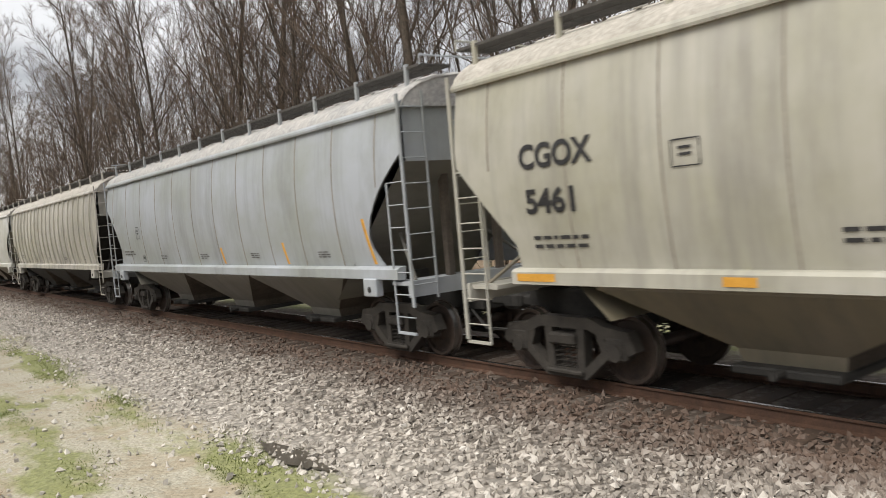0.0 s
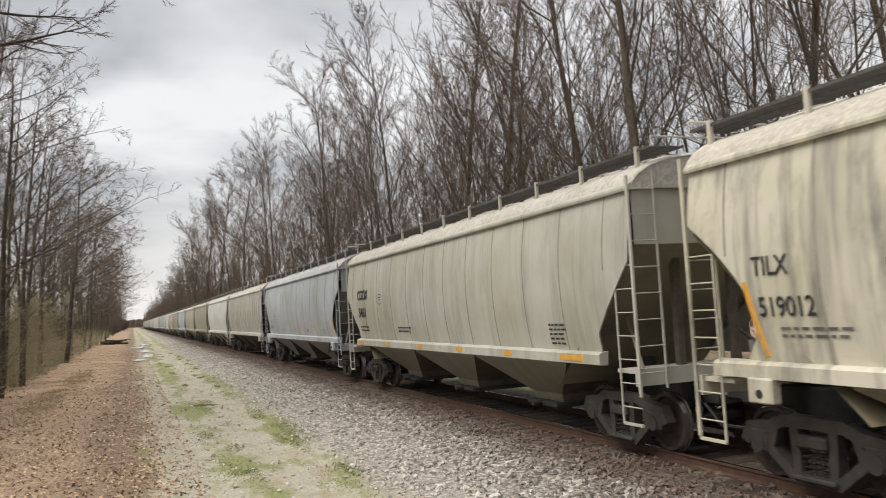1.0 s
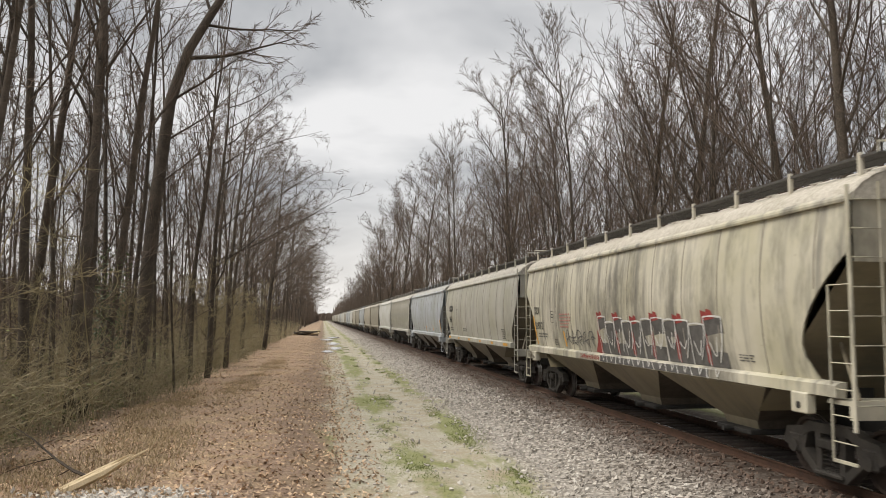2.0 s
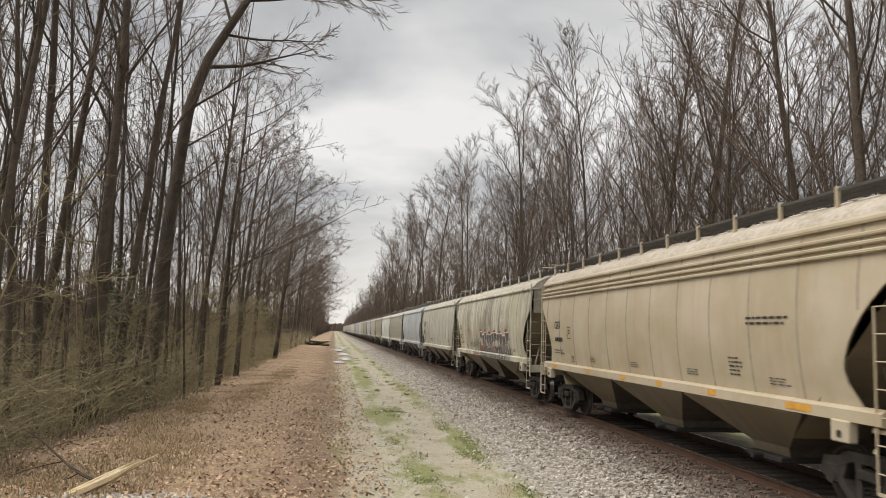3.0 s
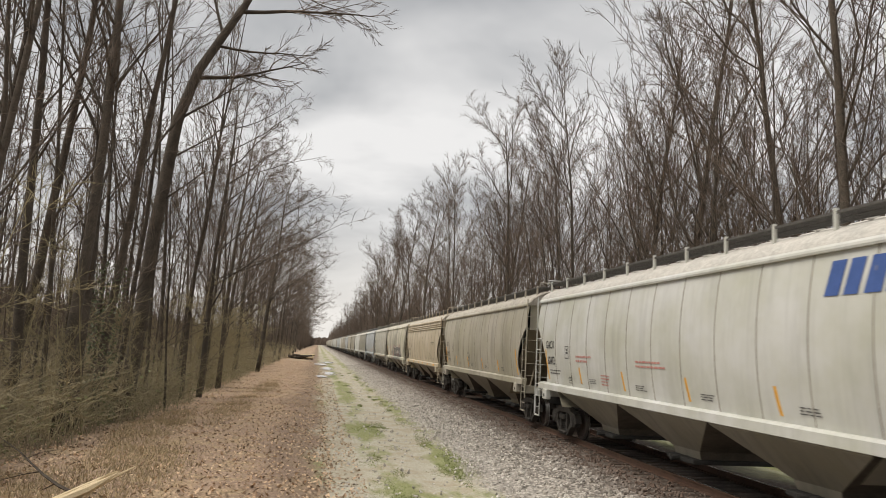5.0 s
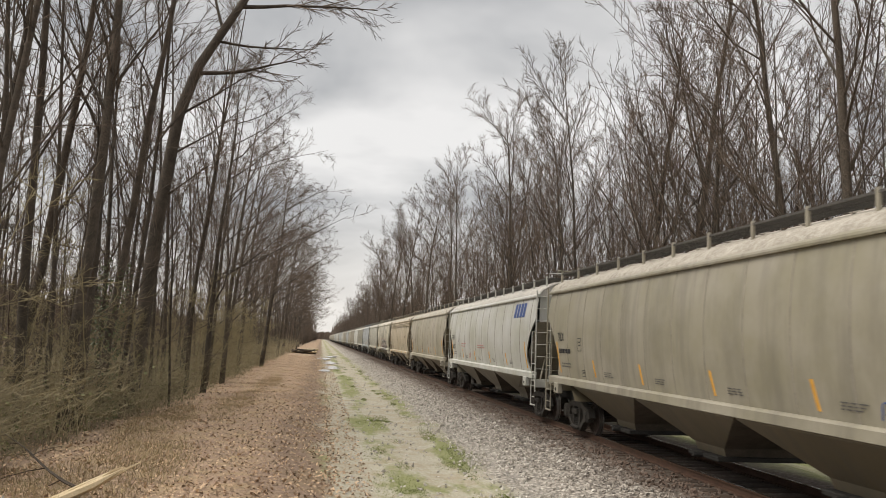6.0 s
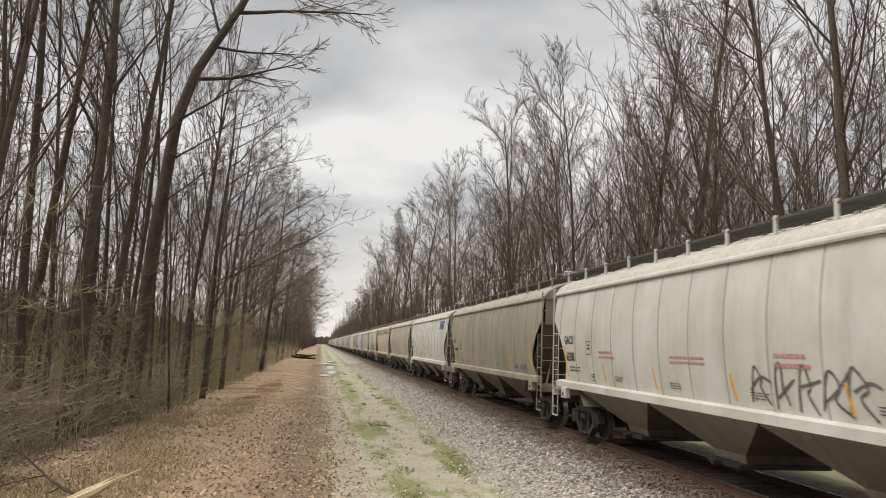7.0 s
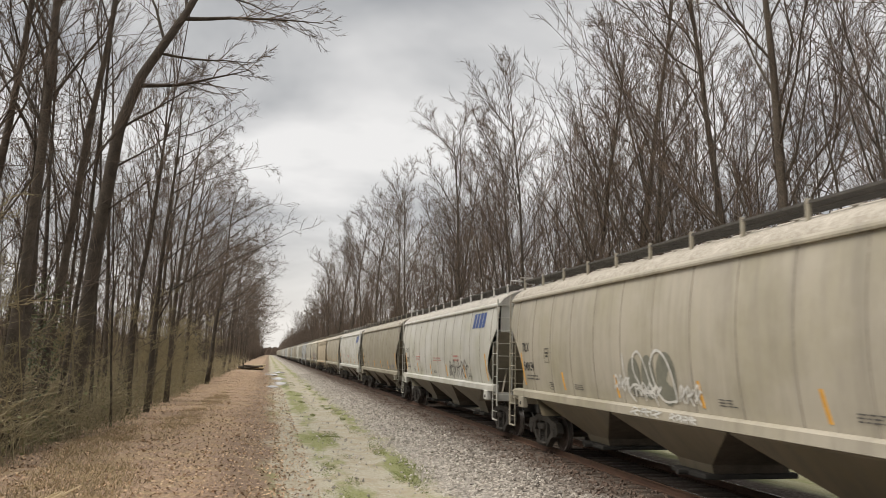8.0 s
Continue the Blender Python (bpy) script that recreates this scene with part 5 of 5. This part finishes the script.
def wooded_backdrop():
    """Dense grey-brown wood beyond the last single trees, with a ragged top."""
    rng = random.Random(29)
    m, nt, b, N, K = node_mat("dense_far_wood")
    pos = N("ShaderNodeNewGeometry").outputs["Position"]
    up = noise_node(N, K, pos, 1.6, 6.0, 0.7, (1, 1, 0.12))
    K(ramp_node(N, K, up, [(0.3, (0.06, 0.047, 0.038)), (0.7, (0.17, 0.13, 0.105))]), b.inputs["Base Color"])
    b.inputs["Roughness"].default_value = 1.0
    g = Geo()

    def wall(p, q, h, step):
        n = int((Vector(q) - Vector(p)).length / step)
        rows = [[], [], []]
        for i in range(n + 1):
            t = i / n
            x, y = p[0] + (q[0] - p[0]) * t, p[1] + (q[1] - p[1]) * t
            k = h * (0.8 + 0.35 * noise.noise((x * 0.06, y * 0.06, 3))) * rng.uniform(0.82, 1.12)
            rows[0].append((x, y, -2))
            rows[1].append((x + rng.uniform(-1, 1), y + rng.uniform(-1, 1), k * 0.5))
            rows[2].append((x, y, k))
        g.grid(rows)
    wall((-60, -20), (-58, 500), 11.5, 0.3)
    wall((78, -20), (76, 500), 13, 0.6)
    wall((28, 170), (16, 520), 17, 0.5)
    wall((16, 520), (12.5, 1000), 17, 1.0)
    wall((-18, 190), (-9, 520), 9, 0.5)
    wall((-9, 520), (-6, 1000), 9, 1.0)
    wall((-58, 500), (-9, 760), 9, 1.0)
    wall((76, 500), (16, 700), 13, 1.0)
    wall((-120, 1200), (120, 1200), 14, 2.0)
    tagged(part("backdrop", g, m, None, fix=False), "dense grey-brown winter wood in the distance", "backdrop", kind="structure")


wooded_backdrop()


def undergrowth():
    """Brambles and thin shoots along the wood's edge."""
    rng = random.Random(31)
    stems, leaves = Geo(), Geo()

    def clump(x, y, h, n, leafy):
        z = ground_z(x, y) - 0.03
        for _ in range(n):
            a = rng.uniform(0, 6.28)
            l = h * rng.uniform(0.5, 1.2)
            out = rng.uniform(0.2, 1.1) * l
            p = [Vector((x + rng.gauss(0, 0.25), y + rng.gauss(0, 0.25), z))]
            for k in (0.4, 0.75, 1.0):
                p.append(p[0] + Vector((math.cos(a) * out * k * k + rng.gauss(0, 0.09), math.sin(a) * out * k * k + rng.gauss(0, 0.05), l * (k - 0.25 * k * k * (out / l)))))
            stems.tube(p, [0.010, 0.008, 0.006, 0.003], 3, False)
            for _ in range(5):
                k = rng.randrange(1, 3)
                b = p[k].lerp(p[k + 1], rng.random())
                v = Vector((rng.gauss(0, 1), rng.gauss(0, 1), rng.uniform(-0.2, 0.9))).normalized()
                spike(stems, b, b + v * l * rng.uniform(0.2, 0.6), 0.006)
            for _ in range(leafy):
                b = p[1].lerp(p[3], rng.random()) + Vector((rng.gauss(0, 0.12), rng.gauss(0, 0.12), rng.gauss(0, 0.12)))
                u = Vector((rng.gauss(0, 1), rng.gauss(0, 1), rng.gauss(0, 0.6))).normalized() * rng.uniform(0.025, 0.06)
                w = u.cross(Vector((rng.gauss(0, 1), rng.gauss(0, 1), rng.gauss(0, 1)))).normalized() * rng.uniform(0.012, 0.028)
                leaves.add([b - u, b + w, b + u, b - w], [(0, 1, 2, 3)])
    for _ in range(520):
        y = 13 + 65 * rng.random() ** 1.3
        x = -5.3 - abs(rng.gauss(0, 3.2)) - 0.06 * max(0, 30 - y)
        clump(x, y, rng.uniform(0.6, 3.0) if x < -6 else rng.uniform(0.3, 1.5), 9, 6 if rng.random() < 0.65 else 0)
    for _ in range(120):
        clump(-5.0 - abs(rng.gauss(0, 1.5)), rng.uniform(75, 160), rng.uniform(0.8, 3.0), 8, 1)
    for _ in range(80):
        clump(14.0 + abs(rng.gauss(0, 2)), rng.uniform(8, 120), rng.uniform(1.0, 3.0), 8, 1)
    tagged(part("bramble_thicket", stems, M_BRUSH, None, fix=False), "tangled brown brambles and shoots at the wood's edge", "undergrowth", kind="stuff")
    tagged(part("undergrowth_leaves", leaves, M_BRUSHLEAF, None, fix=False), "sparse olive leaves among the brambles", "undergrowth", kind="stuff")


undergrowth()


def clinging_leaves():
    rng = random.Random(41)
    g = Geo()
    for _ in range(26):
        y = rng.uniform(22, 60)
        c = Vector((15.5 + rng.uniform(0, 6), y, rng.uniform(9, 19)))
        for _ in range(60):
            b = c + Vector((rng.gauss(0, 1.3), rng.gauss(0, 1.3), rng.gauss(0, 0.9)))
            u = Vector((rng.gauss(0, 1), rng.gauss(0, 1), rng.gauss(0, 1))).normalized() * 0.06
            w = u.orthogonal().normalized() * 0.04
            g.add([b - u, b + w, b + u, b - w], [(0, 1, 2, 3)])
    tagged(part("clinging_leaves", g, M_REDLEAF, None, fix=False), "russet dead leaves still clinging to twigs", "leaves", kind="stuff")


clinging_leaves()


# ---- loose ground cover ----
def litter():
    rng = random.Random(51)
    g = Geo()
    for _ in range(58000):
        y = 7 + 110 * rng.random() ** 2.4
        if rng.random() < 0.07:
            y = rng.uniform(-6, 8)
        x = rng.uniform(-8.5, 0.5) if rng.random() < 0.93 else rng.uniform(0.3, 1.2)
        z = ground_z(x, y) + rng.uniform(0.012, 0.045)
        s = rng.uniform(0.022, 0.05)
        a = rng.uniform(0, 6.28)
        c, n = math.cos(a) * s, math.sin(a) * s
        t1, t2, t3 = (rng.gauss(0, 0.55) * s for _ in range(3))
        g.add([(x - c, y - n, z + t1 * 0.6), (x + n * 0.6, y - c * 0.6, z + t2), (x + c, y + n, z - t1 * 0.6), (x - n * 0.6, y + c * 0.6, z + t3)], [(0, 1, 2, 3)])
    tagged(part("leaf_litter", g, M_DEADLEAF, None, fix=False), "pinkish-brown fallen leaves covering the verge", "leaves", kind="stuff")


litter()


def grass(name, label, mat, patches, blades, height, seed):
    rng = random.Random(seed)
    g = Geo()
    for cx, cy, rx, ry, dens in patches:
        for _ in range(int(blades * dens)):
            a, r = rng.uniform(0, 6.28), math.sqrt(rng.random())
            x, y = cx + math.cos(a) * r * rx * rng.uniform(0.6, 1.2), cy + math.sin(a) * r * ry * rng.uniform(0.6, 1.2)
            z = ground_z(x, y) - 0.005
            h = height * rng.uniform(0.5, 1.3)
            dx, dy = rng.gauss(0, 0.5) * h, rng.gauss(0, 0.5) * h
            w = rng.uniform(0.004, 0.009)
            g.add([(x - w, y, z), (x + w, y, z), (x + dx, y + dy, z + h)], [(0, 1, 2)])
    tagged(part(name, g, mat, None, fix=False), label, "grass", kind="stuff")


_r = random.Random(60)
GREEN = [(3.75, 20.5, 0.4, 2.4, 0.6), (3.9, 9.6, 0.45, 1.6, 0.6), (1.6, 16.5, 0.5, 2.2, 0.4)]
for _ in range(80):
    gy = 8 + 75 * _r.random() ** 1.3
    GREEN.append((_r.choice((3.5, 3.4, 1.7, 2.2)) + _r.gauss(0, 0.22), gy, _r.uniform(0.1, 0.35), _r.uniform(0.3, 1.6), _r.uniform(0.05, 0.22)))
grass("moss_grass", "short bright green grass and moss on the road", M_GRASS, GREEN, 1500, 0.028, 61)
DRY = [(-3.6, 17, 1.2, 4.5, 1.0), (-4.6, 25, 0.9, 6, 1.0), (-3.2, 33, 0.8, 7, 0.6), (-5.2, 14, 1.5, 3, 0.8), (-2.8, 48, 0.7, 9, 0.5)]
grass("dry_grass", "straw-coloured dead grass on the verge", M_DRYGRASS, DRY, 3000, 0.13, 62)


def ballast():
    """Loose crushed stones on the bank beside the rail."""
    rng = random.Random(71)
    g = Geo()
    base = [(1, 0, 0), (-1, 0, 0), (0, 1, 0), (0, -1, 0), (0, 0, 1), (0, 0, -1)]
    tris = [(0, 2, 4), (2, 1, 4), (1, 3, 4), (3, 0, 4), (2, 0, 5), (1, 2, 5), (3, 1, 5), (0, 3, 5)]
    for _ in range(30000):
        y = 3.0 + 110 * rng.random() ** 2.8
        if rng.random() < 0.08:
            y = rng.uniform(-6, 4)
        x = 3.6 + 4.2 * rng.random() ** 0.8
        if rng.random() < 0.06:
            x = rng.uniform(0.6, 3.6)
        if x > 7.2 and rng.random() < 0.6:
            continue
        if rng.random() < 0.035:  # a spill on the verge
            x, y = rng.gauss(-3.0, 0.7), rng.gauss(12.5, 0.4)
        s = rng.uniform(0.018, 0.058)
        z = ground_z(x, y) + s * rng.uniform(0.0, 0.5)
        m = Euler((rng.uniform(0, 6), rng.uniform(0, 6), rng.uniform(0, 6))).to_matrix()
        k = (rng.uniform(0.7, 1.3), rng.uniform(0.6, 1.2), rng.uniform(0.5, 1.0))
        vs = []
        for b in base:
            v = m @ Vector((b[0] * s * k[0] + rng.gauss(0, s * 0.25), b[1] * s * k[1] + rng.gauss(0, s * 0.25), b[2] * s * k[2]))
            vs.append((x + v.x, y + v.y, z + v.z))
        g.add(vs, tris)
    tagged(part("ballast_stones", g, M_STONE, None, fix=False), "loose grey crushed stones beside the rails", "ballast", kind="stuff")


ballast()


# ---- small things by the road ----
def puddle(x, y, rx, ry, mat, label, lift=0.05):
    g = Geo()
    n = 60
    ring = []
    for i in range(n):
        a = 2 * math.pi * i / n
        k = 1 + 0.35 * noise.noise((math.cos(a) * 1.5 + x, math.sin(a) * 1.5 + y, 0)) + 0.3 * noise.noise((math.cos(a) * 5 + x, math.sin(a) * 5 + y, 0))
        ring.append((math.cos(a) * rx * k, math.sin(a) * ry * k, 0))
    g.add(ring, [tuple(range(n))])
    tagged(part("puddle", g, mat, None, m=pose(x, y, ground_z(x, y) + lift)), label, "puddle", "puddles on the road")


def water_material():
    m, nt, b, N, K = node_mat("still_muddy_water")
    b.inputs["Base Color"].default_value = (0.045, 0.038, 0.028, 1)
    b.inputs["Roughness"].default_value = 0.06
    pos = N("ShaderNodeTexCoord").outputs["Object"]
    bump_node(N, K, b, noise_node(N, K, pos, 6.0, 2.0), 0.01, 0.01)
    return m


M_WATER = water_material()
for px, py, rx, ry in ((1.3, 80, 0.9, 3.5), (0.4, 70, 0.5, 2.0), (1.0, 94, 0.9, 4.5), (0.4, 110, 1.0, 4.0), (1.7, 124, 0.9, 5)):
    puddle(px, py, rx, ry, M_WATER, "shallow puddle reflecting the grey sky")
M_MUD = plain("wet_dark_mud", (0.035, 0.028, 0.02), (0.09, 0.075, 0.052), 6, 0.35)
puddle(4.12, 8.9, 0.17, 0.8, M_MUD, "dark muddy hollow at the ballast's foot", 0.03)


def split_log():
    rng = random.Random(81)
    t = empty("split_log", "freshly splintered pale log among dead leaves", "log", m=pose(-3.6, 13.5, ground_z(-3.6, 13.5) + 0.10, 20, 0, -58))
    g = Geo()
    for i in range(6):
        g = Geo()
        y0 = -0.75 + rng.uniform(0, 0.15)
        g.tube([(i * 0.045 - 0.12, y0, 0.02 + 0.03 * (i % 3)), (i * 0.05 - 0.12, 0.2, 0.06 + 0.03 * (i % 2)), (i * 0.055 - 0.13, 0.55 + rng.uniform(0, 0.5), 0.10 + 0.03 * (i % 3))], [0.07, 0.055, 0.008], 5)
        part("splinter", g, M_PALEWOOD, t)
    g = Geo()
    g.tube([(0.0, -1.0, 0.0), (0.02, -0.8, 0.02), (0, -0.6, 0.03)], [0.12, 0.115, 0.09], 9)
    part("bark", g, M_BARK, t)


split_log()


def fallen_branch():
    rng = random.Random(83)
    g, h = Geo(), Geo()
    grow(rng, g, h, Vector((0, 0, 0.05)), Vector((-0.75, 0.5, 0.25)).normalized(), 2.6, 0.035, 1, 3, dict(kids=(0, 5, 5), up=0.02, spread=0.7, low=0.2, bias=0, reach=0.8, fine=0.005, tip=0.3, shoots=0))
    t = empty("fallen_branch", "dead branch lying on the leafy verge", "branch", m=pose(-3.75, 14.3, ground_z(-3.75, 14.3)))
    part("limb", g, M_BARK, t, fix=False)
    part("side_shoot", h, M_TWIG, t, fix=False)


fallen_branch()


def debris_pile():
    rng = random.Random(85)
    t = empty("log_pile", "heap of cut logs and brush beside the road", "log pile", m=pose(-2.7, 132, ground_z(-2.7, 132)))
    for i in range(14):
        g = Geo()
        a = rng.uniform(-0.5, 0.5)
        r = rng.uniform(0.12, 0.25)
        g.tube([(-1.2, 0, 0), (1.2, 0, 0)], r, 8)
        part("log", g, M_BARK if i % 3 else M_PALEWOOD, t, m=pose(rng.uniform(-1.2, 1.2), rng.uniform(-1.5, 1.5), 0.2 + rng.uniform(0, 0.9) * (0.6 if i > 5 else 0.2), 0, rng.uniform(-8, 8), math.degrees(a)))


debris_pile()


# ---- movement ----
def travel(t):
    return 18.26 * t + 0.04 * t * t


def motions():
    times = [i * 0.5 for i in range(17)]
    for car, y, wheels in TRAIN:
        walk(car, [(t, pose(TRACK_X, y + travel(t), 0)) for t in times])
        for w, yy in wheels:
            walk(w, [(i / 30, pose(0, yy, AXLE_Z, -math.degrees(travel(i / 30) / AXLE_Z))) for i in range(241)])


motions()
